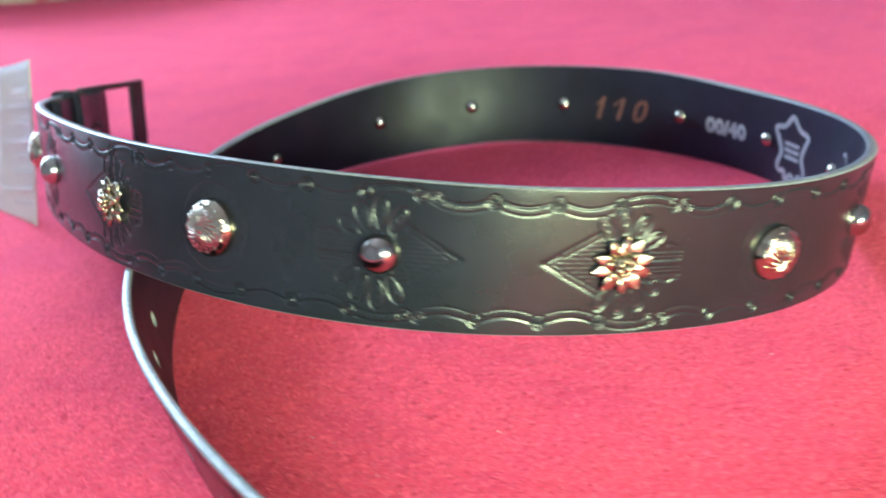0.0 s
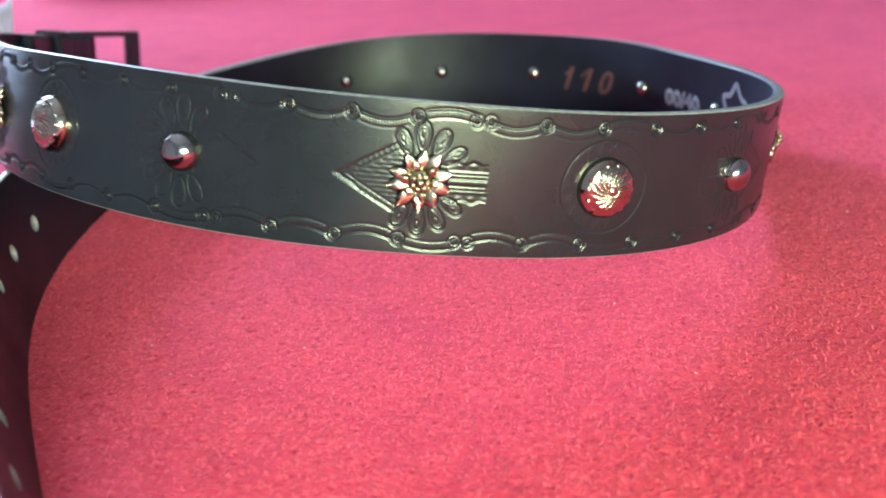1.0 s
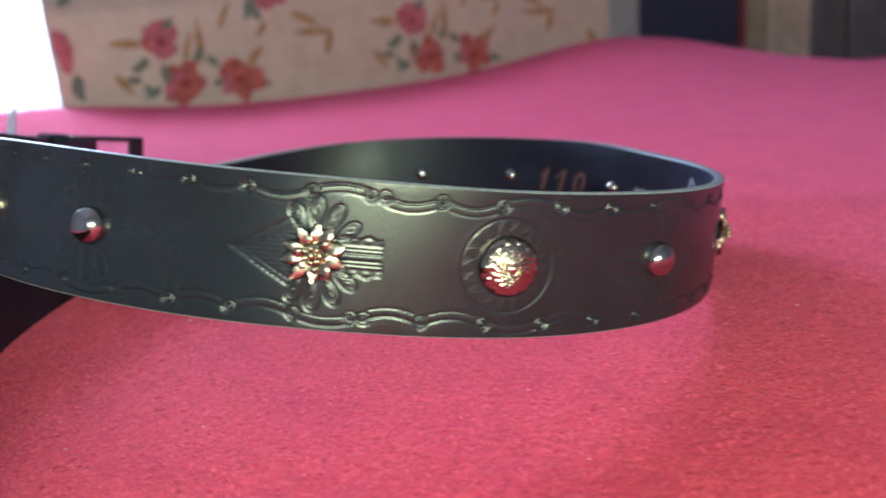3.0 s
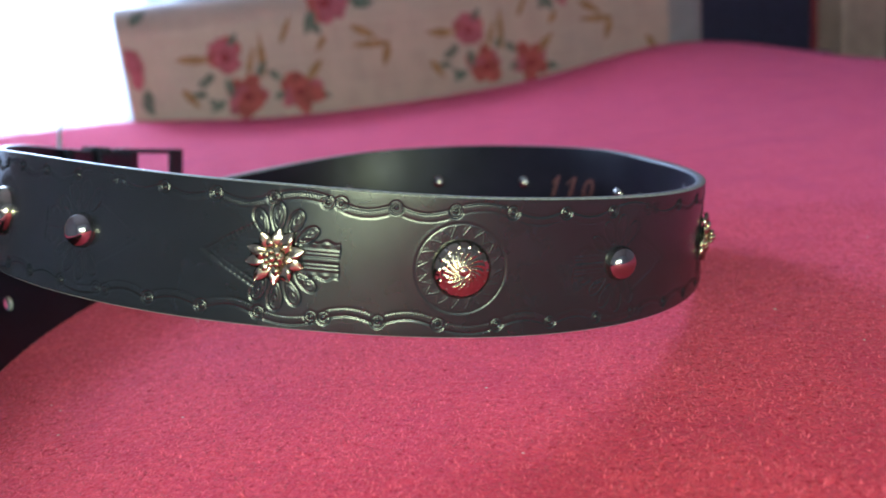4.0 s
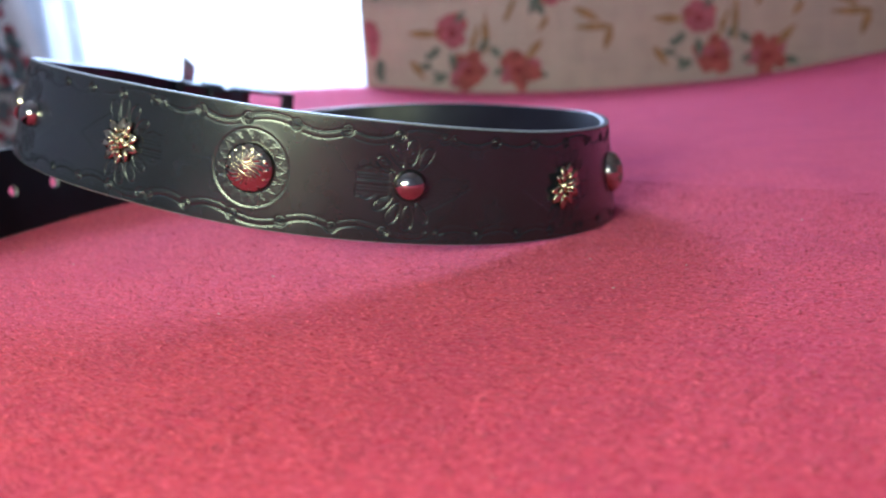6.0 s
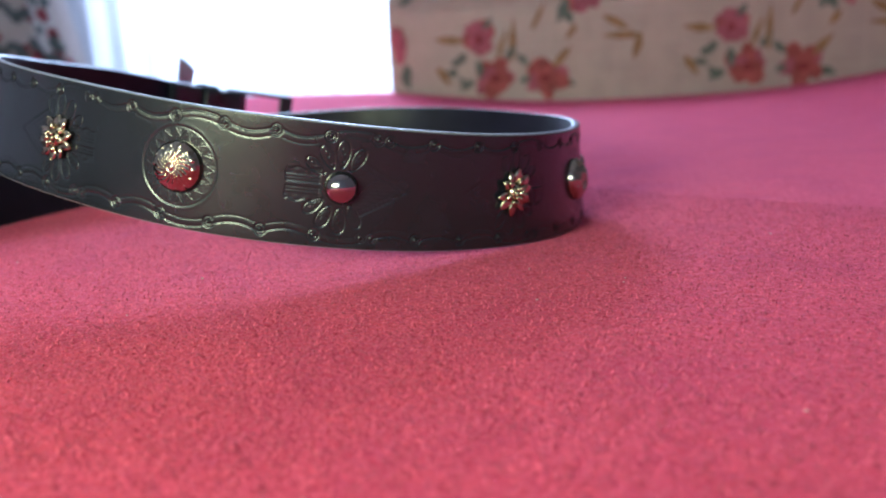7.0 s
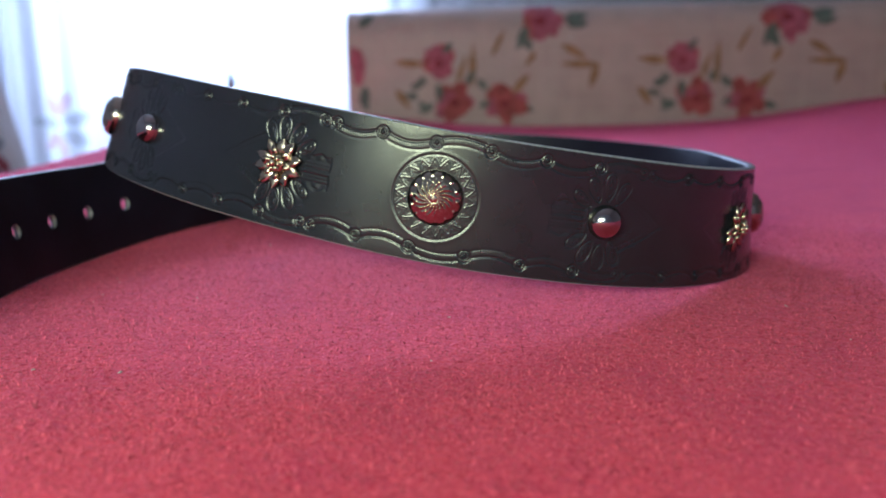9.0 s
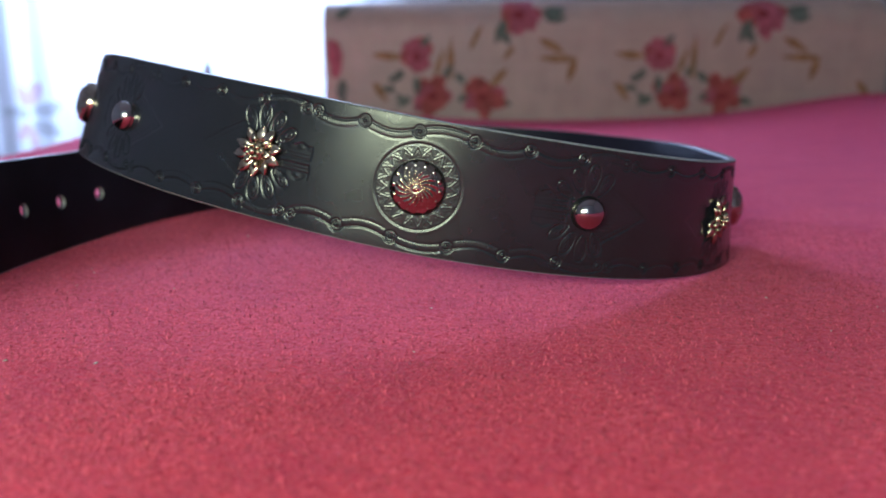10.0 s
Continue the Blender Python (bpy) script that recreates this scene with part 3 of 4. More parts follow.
# the strap never sinks into the felt
flat = np.sqrt(1 - np.gradient(rise_mm, line_s) ** 2)
zero = int(np.argmin(abs(line_s)))
cx, cy = np.cumsum(np.cos(head) * flat), np.cumsum(np.sin(head) * flat)
under = blanket_height((cx - cx[zero]) / 1000 + -0.02478, (cy - cy[zero]) / 1000 + 0.18469)
rise_mm = np.maximum(rise_mm, 1000 * (HALF * np.cos(lean) + under) - 0.5)
rise_mm = np.convolve(np.pad(rise_mm, 12, mode="edge"), np.ones(25) / 25, mode="valid")
slope = np.gradient(rise_mm, line_s)
flat = np.sqrt(1 - slope ** 2)
zero = int(np.argmin(abs(line_s)))
cx, cy = np.cumsum(np.cos(head) * flat), np.cumsum(np.sin(head) * flat)
LINE = np.stack([(cx - cx[zero]) / 1000 + -0.02478, (cy - cy[zero]) / 1000 + 0.18469, rise_mm / 1000], 1)
ALONG = np.stack([np.cos(head) * flat, np.sin(head) * flat, slope], 1)
SIDE = np.stack([np.sin(head), -np.cos(head), 0 * head], 1)
UP = np.cross(SIDE, ALONG)
UP *= np.sign(UP[:, 2:3])
OUT = SIDE * np.cos(lean)[:, None] + UP * np.sin(lean)[:, None]
UP = UP * np.cos(lean)[:, None] - SIDE * np.sin(lean)[:, None]


def along(table, s):
    return np.stack([np.interp(s, line_s, table[:, k]) for k in range(3)], -1)


def on_belt(s, v, out):
    """Place on the strap: s mm along, v metres up from its middle, out metres from its middle layer."""
    s, v, out = np.asarray(s, float), np.asarray(v, float), np.asarray(out, float)
    return along(LINE, s) + along(UP, s) * v[..., None] + along(OUT, s) * out[..., None]


def belt_frame(s, out=0.0, v=0.0):
    """Pose on the strap: x along, y up the strap, z away from it."""
    c = on_belt(np.array([s]), np.array([v]), np.array([out]))[0]
    x, z = Vector(along(ALONG, np.array([s]))[0]).normalized(), Vector(along(OUT, np.array([s]))[0]).normalized()
    y = z.cross(x).normalized()
    x = y.cross(z)
    return Matrix(((x.x, y.x, z.x, c[0]), (x.y, y.y, z.y, c[1]), (x.z, y.z, z.z, c[2]), (0, 0, 0, 1)))


# ---------------------------------------------------------------- tooling pressed into the strap
PERIOD, EDEL, CONCHO, SCALLOP = 162.5, 62.3, 111.8, 16.25


def groove(d, width):
    return np.exp(-(d / width) ** 2)


def ring_dist(x, y, cx_, cy_, ra, rb, turn):
    c, s = math.cos(turn), math.sin(turn)
    u, w = (x - cx_) * c + (y - cy_) * s, -(x - cx_) * s + (y - cy_) * c
    q = np.sqrt((u / ra) ** 2 + (w / rb) ** 2) + 1e-9
    return (q - 1) * np.sqrt(u * u + w * w) / q


def seg_dist(x, y, x0, y0, x1, y1):
    dx_, dy_ = x1 - x0, y1 - y0
    t = np.clip(((x - x0) * dx_ + (y - y0) * dy_) / (dx_ * dx_ + dy_ * dy_), 0, 1)
    return np.hypot(x - x0 - t * dx_, y - y0 - t * dy_)


def petal_dist(x, y, px, py, ra, rb):
    """Distance from the outline of a teardrop that points to the middle."""
    t = math.atan2(py, px)
    u, w = (x - px) * math.cos(t) + (y - py) * math.sin(t), -(x - px) * math.sin(t) + (y - py) * math.cos(t)
    w = w / (0.50 + 0.50 * np.clip((u / ra + 1) / 2, 0.001, 1) ** 0.75)
    q = np.sqrt((u / ra) ** 2 + (w / rb) ** 2) + 1e-9
    return (q - 1) * np.sqrt(u * u + w * w) / q


def palmette(x, y):
    """Stamped flower, arrow towards -x and a fluted foot towards +x, round a stud; x, y in mm, answer in mm."""
    h = np.zeros_like(x)
    ay = abs(y)
    # arrow: a sunk field with a serrated, beaded rim, ribs along it and a plain point
    along_side = x * 0.87 + ay * 0.49
    room = (x + 21.6) * 0.565 - ay
    teeth = room + 0.30 * abs(np.sin(along_side * 2.1)) * (x > -16.0)
    reach = (x < -3.5) * (x > -21.6)
    inside = np.clip(teeth / 0.3, 0, 1) * reach
    h -= 0.17 * inside
    h += 0.055 * np.exp(-((room - 1.0) / 0.45) ** 2) * np.clip(np.cos(along_side * 4.2), 0, 1) * (x > -16.0) * reach
    h -= 0.08 * groove(room - 1.8, 0.25) * (x > -15.6) * reach
    h += inside * 0.020 * (np.cos(5.2 * ay) + 0.5 * np.cos(3.1 * ay + 1.7 * x)) * np.clip((room - 2.1) / 0.4, 0, 1)
    h += inside * 0.05 * np.cos(4.6 * room) * (x < -16.2)
    h -= 0.09 * groove(room + 0.15, 0.30) * reach
    # petals
    for px, py, ra, rb in ((-4.4, 9.0, 3.8, 2.1), (0.0, 10.6, 4.1, 2.3), (4.5, 9.3, 3.8, 2.15), (8.0, 6.2, 3.4, 1.9)):
        d = petal_dist(x, ay, px, py, ra, rb)
        body = np.clip(-d / 0.4, 0, 1)
        h = h * (1 - body) + body * 0.02
        h -= 0.27 * groove(d, 0.32)
        h -= 0.17 * groove(petal_dist(x, ay, px * 1.02, py * 1.02, ra * 0.68, rb * 0.62), 0.24)
        h -= 0.17 * groove(petal_dist(x, ay, px * 1.10, py * 1.10, ra * 0.28, rb * 0.30), 0.24)
    # foot: two blocks, each with two flutes, a scrolled outer side and a rounded end
    edge = 5.3 + 0.40 * np.sin((x - 7.0) * 1.25)
    end = 17.3 - 0.35 * ((ay - 2.9) / 2.2) ** 2
    foot = np.clip((x - 6.0) / 0.6, 0, 1) * np.clip((end - x) / 0.4, 0, 1) * np.clip((ay - 0.45) / 0.35, 0, 1) * np.clip((edge - ay) / 0.35, 0, 1)
    h -= 0.21 * foot
    h += 0.12 * foot * (groove(ay - 1.5, 0.32) + groove(ay - 2.5, 0.32))
    h += 0.11 * foot * (0.5 + 0.5 * np.cos(1.9 * x)) * groove(ay - 4.2, 0.6)
    return h


def medallion(x, y):
    """A sunk ring with a double zigzag between two rims."""
    r, t = np.hypot(x, y), np.arctan2(y, x)
    h = -0.26 * groove(r - 12.4, 0.34) + 0.06 * groove(r - 13.2, 0.5) - 0.20 * groove(r - 8.1, 0.45)
    saw = abs(((t * 18 / (2 * math.pi)) % 1.0) - 0.5) * 2
    band = np.clip((r - 8.4) / 0.25, 0, 1) * np.clip((12.0 - r) / 0.25, 0, 1)
    h -= band * 0.16
    q = (r - 8.7) / 3.0
    h += band * (0.20 * groove(q - saw, 0.15) + 0.12 * groove(q - saw - 0.48, 0.12) + 0.12 * groove(q - saw + 0.48, 0.12))
    return h


def border(s, v):
    """Rope scallops and rosettes along both edges; s, v in mm."""
    h = np.zeros_like(s)
    for top in (1, -1):
        shift = 0.0 if top > 0 else -3.0
        w = top * v
        k = np.floor((s - shift - 12.0) / SCALLOP)
        f = (s - shift - 12.0) / SCALLOP - k
        kind = np.mod(k, 10)
        hump = (kind == 9) | (kind == 3) | (kind == 6)
        rope = 15.6 + np.where(hump, 1.5, -2.1) * np.sin(math.pi * f) ** 0.9
        d = (w - rope) / np.sqrt(1 + (np.where(hump, 1.5, -2.1) * math.pi / SCALLOP * np.cos(math.pi * f)) ** 2)
        clear = np.clip((np.minimum(f, 1 - f) * SCALLOP - 1.5) / 0.5, 0, 1)
        rope_band = np.clip((0.85 - abs(d)) / 0.25, 0, 1)
        twist = 0.5 + 0.5 * np.cos((s + 0.35 * w) * 2 * math.pi / 0.72)
        h += clear * (rope_band * (0.17 * twist - 0.06) - 0.30 * groove(d - 1.10, 0.30) - 0.10 * groove(d + 1.10, 0.28) - 0.04 * groove(d - 1.9, 1.1))
        node = np.round((s - shift - 12.0) / SCALLOP)
        pair = (np.mod(node, 10) == 0) | (np.mod(node, 10) == 4)
        at = node * SCALLOP + 12.0 + shift
        for sign in (-1, 1):
            x = s - at - np.where(pair, sign * 1.75, 0.0)
            y = w - 15.7
            r, t = np.hypot(x, y) / 0.82, np.arctan2(y, x)
            own = r < 2.6
            h += own * (0.22 * groove(r, 0.62) - 0.28 * groove(r - 0.98, 0.26) + np.clip((0.5 - abs(r - 1.5)) / 0.2, 0, 1) * (0.13 * np.cos(t * 15) - 0.02) - 0.24 * groove(r - 2.1, 0.26))
    return h


def tooling(s, v):
    """Depth in mm of all stamps at s, v in mm."""
    h = 0.85 * border(s, v)
    for k in range(-3, 8):
        for at, kind in ((PERIOD * k, "dome"), (PERIOD * k + EDEL, "edel"), (PERIOD * k + CONCHO, "concho")):
            m = abs(s - at) < 26
            if m.any():
                x, y = s[m] - at, v[m]
                g = palmette(-x, y) if kind == "dome" else palmette(x, y) if kind == "edel" else 0.62 * medallion(x, y)
                h[m] += np.where((abs(x) < 26) & (abs(y) < 15.8), g, 0)
    return h


belt = empty("belt", tuple(LINE[zero]), label="tooled black leather belt with nickel studs standing on edge", category="belt")
BELT_INV = Matrix.Translation(belt.location).inverted()


def belt_part(ob):
    ob.parent, ob.matrix_parent_inverse = belt, BELT_INV
    return ob


def half_thick(s):
    """Half the leather's thickness: the end with the holes is pared thinner."""
    return THICK / 2 * (1 - 0.25 * np.clip((s - 640.0) / 45.0, 0, 1))


def strap_section(s, nv, holes=()):
    """Closed strap between the first and last s, tooled outside, plain inside."""
    vv = np.linspace(-1, 1, nv)
    vv = np.sign(vv) * abs(vv) ** 0.97 * (HALF - 0.0005)
    S, V = np.meshgrid(s, vv, indexing="ij")
    press = 0.95 * tooling(S.copy(), V * 1000) / 1000
    half = half_thick(S)
    squeeze = np.ones_like(S)
    taper = np.clip((S_TIP - S) / 26.0, 0, 1)
    squeeze *= np.sqrt(1 - (1 - taper) ** 2) * 0.96 + 0.04 * (taper >= 1) + 0.0
    squeeze = np.where(taper >= 1, 1.0, np.maximum(squeeze, 0.02))
    outer = on_belt(S, V * squeeze, half + press)
    inner = on_belt(S, V * squeeze, -half)
    e = []
    for sgn in (1, -1):
        for o, d in ((0.72, 0.00036), (0.25, 0.0005), (-0.25, 0.0005), (-0.72, 0.00036)):
            e.append(on_belt(s, sgn * (HALF - 0.0005 + d) * squeeze[:, 0], o * half[:, 0]))
    top, low = e[:4], e[4:][::-1]
    ring = np.concatenate([outer, np.stack(top, 1), inner[:, ::-1], np.stack(low, 1)], 1)
    n = ring.shape[1]
    idx = np.arange(len(s) * n).reshape(len(s), n)
    q = np.stack([idx[:-1], np.roll(idx, -1, 1)[:-1], np.roll(idx, -1, 1)[1:], idx[1:]], -1)
    mat = np.zeros((len(s) - 1, n), int)
    mat[:, nv - 1:nv + 4] = 2
    mat[:, nv + 4:2 * nv + 3] = 1
    mat[:, 2 * nv + 3:] = 2
    co = ring.reshape(-1, 3).copy()
    gone = np.zeros(q.shape[:2], bool)
    walls = []
    for hs, rad in holes:
        fs = (S[:-1, :-1] + S[1:, 1:]) / 2 - hs
        fv = (V[:-1, :-1] + V[1:, 1:]) * 500
        hit = np.hypot(fs, fv) < rad
        gone[:, :nv - 1] |= hit
        gone[:, nv + 4:2 * nv + 3] |= hit[:, ::-1]
        pad = np.pad(hit, 1)
        for i, j in zip(*np.nonzero(hit)):
            for di, dj, c0, c1 in ((-1, 0, (0, 0), (0, 1)), (1, 0, (1, 1), (1, 0)), (0, -1, (1, 0), (0, 0)), (0, 1, (0, 1), (1, 1))):
                if not pad[i + 1 + di, j + 1 + dj]:
                    a, b = (i + c0[0], j + c0[1]), (i + c1[0], j + c1[1])
                    walls.append((idx[a[0], a[1]], idx[b[0], b[1]], idx[b[0], 2 * nv + 3 - b[1]], idx[a[0], 2 * nv + 3 - a[1]]))
                    for (ii, jj) in (a, b):
                        u, w = S[ii, jj] - hs, V[ii, jj] * 1000
                        r = math.hypot(u, w) + 1e-9
                        for col, out in ((jj, half[ii, jj]), (2 * nv + 3 - jj, -half[ii, jj])):
                            co[idx[ii, col]] = on_belt(np.array([hs + u * rad / r]), np.array([w * rad / r / 1000]), np.array([out]))[0]
    faces, mats = q[~gone].reshape(-1, 4), mat[~gone].ravel()
    if walls:
        faces, mats = np.concatenate([faces, np.array(walls)]), np.concatenate([mats, np.full(len(walls), 2)])
    return co, faces, mats


pieces = [strap_section(np.arange(S_STRAP, -190.0 + 0.01, 1.0), 110), strap_section(np.arange(-190.0, 239.9, 0.22), 150),
          strap_section(np.concatenate([np.arange(-190.0, 239.9, 0.22)[-1:], np.arange(240.0, 330, 0.5), np.arange(330.0, 660.01, 1.0)]), 96), strap_section(np.concatenate([np.arange(660.0, S_TIP - 26, 0.5), np.arange(S_TIP - 26, S_TIP + 0.01, 0.5)]), 72,
                        [(694.7 + 24.7 * k, 2.75) for k in range(7)])]
co_all, f_all, m_all, base = [], [], [], 0
for c, f, m in pieces:
    co_all.append(c), f_all.append(f + base), m_all.append(m)
    base += len(c)
strap_mesh = grid_mesh("strap", np.concatenate(co_all), np.concatenate(f_all))
strap_mesh.polygons.foreach_set("material_index", np.concatenate(m_all).astype(np.int32))
strap = belt_part(link_mesh("strap", strap_mesh, [LEATHER, LINING, CUT_EDGE]))
tagged(strap, "tooled black leather strap with punched holes")


# ---------------------------------------------------------------- studs
def dome_stud():
    prof = [(0.0, 0.0045)] + [(0.0052 * math.sin(t), 0.0045 * math.cos(t) ** 0.9 if t < 1.5707 else 0.0) for t in np.linspace(0.12, 1.57, 14)] + [(0.0054, -0.0004), (0.0, -0.0004)]
    return lathe(prof, 40)


def concho_stud():
    """Round domed stud: swirled flutes, a ring of beads and a button in the middle."""
    bm = bmesh.new()
    nr, nt = 44, 176
    grid = []
    for i in range(nr + 1):
        r = 0.0076 * i / nr
        ring = []
        for k in range(nt):
            t = 2 * math.pi * k / nt
            q = r / 0.0076
            z = 0.0046 * math.sqrt(max(0.0, 1 - (q * 0.97) ** 2))
            if 0.16 < q < 0.74:
                swirl, ring_at = math.cos(18 * (t + 1.1 * q)), math.cos(2 * math.pi * q / 0.105)
                z += 0.00018 * max(0.0, swirl) * max(0.0, ring_at) + 0.00017 * swirl * math.sin(math.pi * (q - 0.16) / 0.58)
            elif q >= 0.74:
                z += 0.00042 * ((1 + math.cos(14 * t)) / 2) ** 4 * math.exp(-((q - 0.86) / 0.05) ** 2)
                z -= 0.00010 * math.exp(-((q - 0.75) / 0.04) ** 2)
            else:
                z += 0.00022 * math.cos(q / 0.16 * math.pi * 0.9) - 0.00020 * math.exp(-(q / 0.05) ** 2)
            ring.append(bm.verts.new((r * math.cos(t), r * math.sin(t), z)) if i else None)
        if i == 0:
            top = bm.verts.new((0, 0, 0.0046 + 0.00002))
            ring = [top] * nt
        grid.append(ring)
    low = [bm.verts.new((0.0077 * math.cos(2 * math.pi * k / nt), 0.0077 * math.sin(2 * math.pi * k / nt), -0.0004)) for k in range(nt)]
    grid.append(low)
    for i in range(nr + 1):
        for k in range(nt):
            j = (k + 1) % nt
            if i == 0:
                bm.faces.new((grid[0][0], grid[1][k], grid[1][j]))
            else:
                bm.faces.new((grid[i][k], grid[i + 1][k], grid[i + 1][j], grid[i][j]))
    return bm


def petal_bm(bm, angle, length, width, lift, tip, twist=0.0):
    """One pointed petal with a central crease and rolled sides."""
    m = Matrix.Rotation(angle, 4, "Z") @ Matrix.Rotation(twist, 4, "X")
    rows = []
    for i in range(9):
        u = i / 8
        w = width * math.sin(math.pi * min(1.0, 0.20 + 0.80 * u ** 1.25)) ** 0.75 + 0.00005
        x = 0.0022 + length * u
        z = lift + tip * u * u + 0.0006 * math.sin(math.pi * u)
        rows.append([bm.verts.new(m @ Vector((x, y * w, z + c))) for y, c in ((-1, -0.0006), (-0.5, 0.0003), (0, -0.00035 * (1 - 0.6 * u)), (0.5, 0.0003), (1, -0.0006), (0.5, -0.0011), (-0.5, -0.0011))])
    for a, b in zip(rows, rows[1:]):
        for k in range(7):
            j = (k + 1) % 7
            bm.faces.new((a[k], a[j], b[j], b[k]))
    bm.faces.new(rows[0]), bm.faces.new(rows[-1])


def edelweiss_petals(long):
    bm = bmesh.new()
    r = random.Random(21 if long else 5)
    n = 10 if long else 6
    for k in range(n):
        a = 2 * math.pi * (k + (0.0 if long else 0.5)) / n + r.uniform(-0.06, 0.06)
        petal_bm(bm, a, (0.0064 if long else 0.0036) * r.uniform(0.86, 1.08), (0.0023 if long else 0.0013) * r.uniform(0.85, 1.12), 0.0012 if long else 0.0021, r.uniform(-0.0003, 0.0010) if long else 0.0003, r.uniform(-0.3, 0.3))
    return bm


def edelweiss_heart():
    bm = bmesh.new()
    for ring, n, z in ((0.0, 1, 0.0042), (0.0019, 7, 0.0036)):
        for k in range(n):
            a = 2 * math.pi * k / n + ring * 300
            bmesh.ops.create_icosphere(bm, subdivisions=2, radius=0.00092 if n > 1 else 0.00115, matrix=Matrix.Translation((ring * math.cos(a), ring * math.sin(a), z)))
    own = lathe([(0.0, 0.0030), (0.0022, 0.0027), (0.0031, 0.0018), (0.0031, -0.0004), (0.0, -0.0004)], 24)
    mesh = bpy.data.meshes.new("piece")
    own.to_mesh(mesh)
    own.free()
    bm.from_mesh(mesh)
    bpy.data.meshes.remove(mesh)
    return bm


def mesh_of(name, bm, mat, smooth=True):
    mesh = bpy.data.meshes.new(name)
    bmesh.ops.recalc_face_normals(bm, faces=bm.faces)
    bm.to_mesh(mesh)
    bm.free()
    mesh.materials.append(mat)
    if smooth:
        mesh.shade_smooth()
    return mesh


DOME = mesh_of("dome_stud", dome_stud(), NICKEL)
ROUND = mesh_of("engraved_stud", concho_stud(), NICKEL_SOFT)
PETALS = mesh_of("petals", edelweiss_petals(True), CAST)
SHORT = mesh_of("short_petals", edelweiss_petals(False), CAST)
HEART = mesh_of("flower_heart", edelweiss_heart(), CAST)
RIVET = mesh_of("rivet", lathe([(0.0, 0.0026)] + [(0.0033 * math.sin(t), 0.0026 * math.cos(t)) for t in np.linspace(0.15, 1.55, 8)] + [(0.0033, -0.0004), (0.0, -0.0004)], 24), NICKEL)


def placed(name, mesh, m, label=""):
    ob = new(name, mesh)
    ob.parent = belt
    ob.matrix_basis = m
    ob.matrix_parent_inverse = BELT_INV
    return tagged(ob, label)


for k in range(-2, 5):
    for at, kind in ((PERIOD * k, 0), (PERIOD * k + EDEL, 1), (PERIOD * k + CONCHO, 2)):
        if not -222 < at < 650:
            continue
        m = belt_frame(at, THICK / 2)
        if kind == 0:
            placed("dome_stud", DOME, m, "plain polished domed stud")
        elif kind == 2:
            placed("engraved_stud", ROUND, m @ Matrix.Rotation(0.4 * k, 4, "Z") @ Matrix.Scale(1.06, 4), "round stud with swirled flutes and beads")
        else:
            flower = placed("edelweiss_stud", PETALS, m @ Matrix.Rotation(0.3 + 0.5 * k, 4, "Z") @ Matrix.Scale(0.95, 4), "flower-shaped cast nickel stud")
            for nm, me in (("short_petals", SHORT), ("flower_heart", HEART)):
                o = new(nm, me)
                o.parent = flower
        placed("rivet", RIVET, belt_frame(at, -THICK / 2) @ Matrix.Rotation(math.pi, 4, "X"), "small domed rivet head inside the strap")


# ---------------------------------------------------------------- printing inside the strap
def inside(s_mid, v_mid, x, y, out=0.00006):
    """A flat drawing (metres, read from inside the loop) laid on the inner face."""
    return on_belt(s_mid - np.asarray(x) * 1000, v_mid + np.asarray(y), np.full(np.shape(x), -THICK / 2 - out))


def print_text(name, words, size, s_mid, v_mid, mat, turn=0.0, bold=0.0, label="", flags=(), slant=0.0, spread=1.0):
    curve = bpy.data.curves.new(name, "FONT")
    curve.body, curve.size, curve.align_x, curve.align_y, curve.offset, curve.resolution_u = words, size, "CENTER", "CENTER", bold, 3
    curve.space_character = spread
    ob = new("type", curve)
    mesh = bpy.data.meshes.new_from_object(ob.evaluated_get(bpy.context.evaluated_depsgraph_get()))
    bpy.data.objects.remove(ob)
    bm = bmesh.new()
    bm.from_mesh(mesh)
    bmesh.ops.subdivide_edges(bm, edges=[e for e in bm.edges if e.calc_length() > size * 0.25], cuts=2)
    for fx, fy in flags:
        w = size * 0.075
        quad = [(fx, fy), (fx - size * 0.20, fy - size * 0.26), (fx - size * 0.20 - w, fy - size * 0.20), (fx - w * 0.2, fy + w * 0.6)]
        bm.faces.new([bm.verts.new((a, b, 0)) for a, b in quad])
    for v in bm.verts:
        v.co.x += slant * v.co.y
    for v in bm.verts:
        x, y = v.co.x * math.cos(turn) - v.co.y * math.sin(turn), v.co.x * math.sin(turn) + v.co.y * math.cos(turn)
        v.co = Vector(inside(s_mid, v_mid, np.array([x]), np.array([y]))[0])
    return belt_part(part(name, bm, mat, None, label))


print_text("size_print", "110", 0.0155, 357.0, -0.0015, RED_INK, 0.0, 0.0003, "faded red printed size number", ((-0.0096, 0.0056), (-0.0005, 0.0056)), 0.18, 1.35)
print_text("code_print", "00/40", 0.0100, 299.0, -0.001, SILVER_INK, 0.0, 0.0005, "silver stamped code")


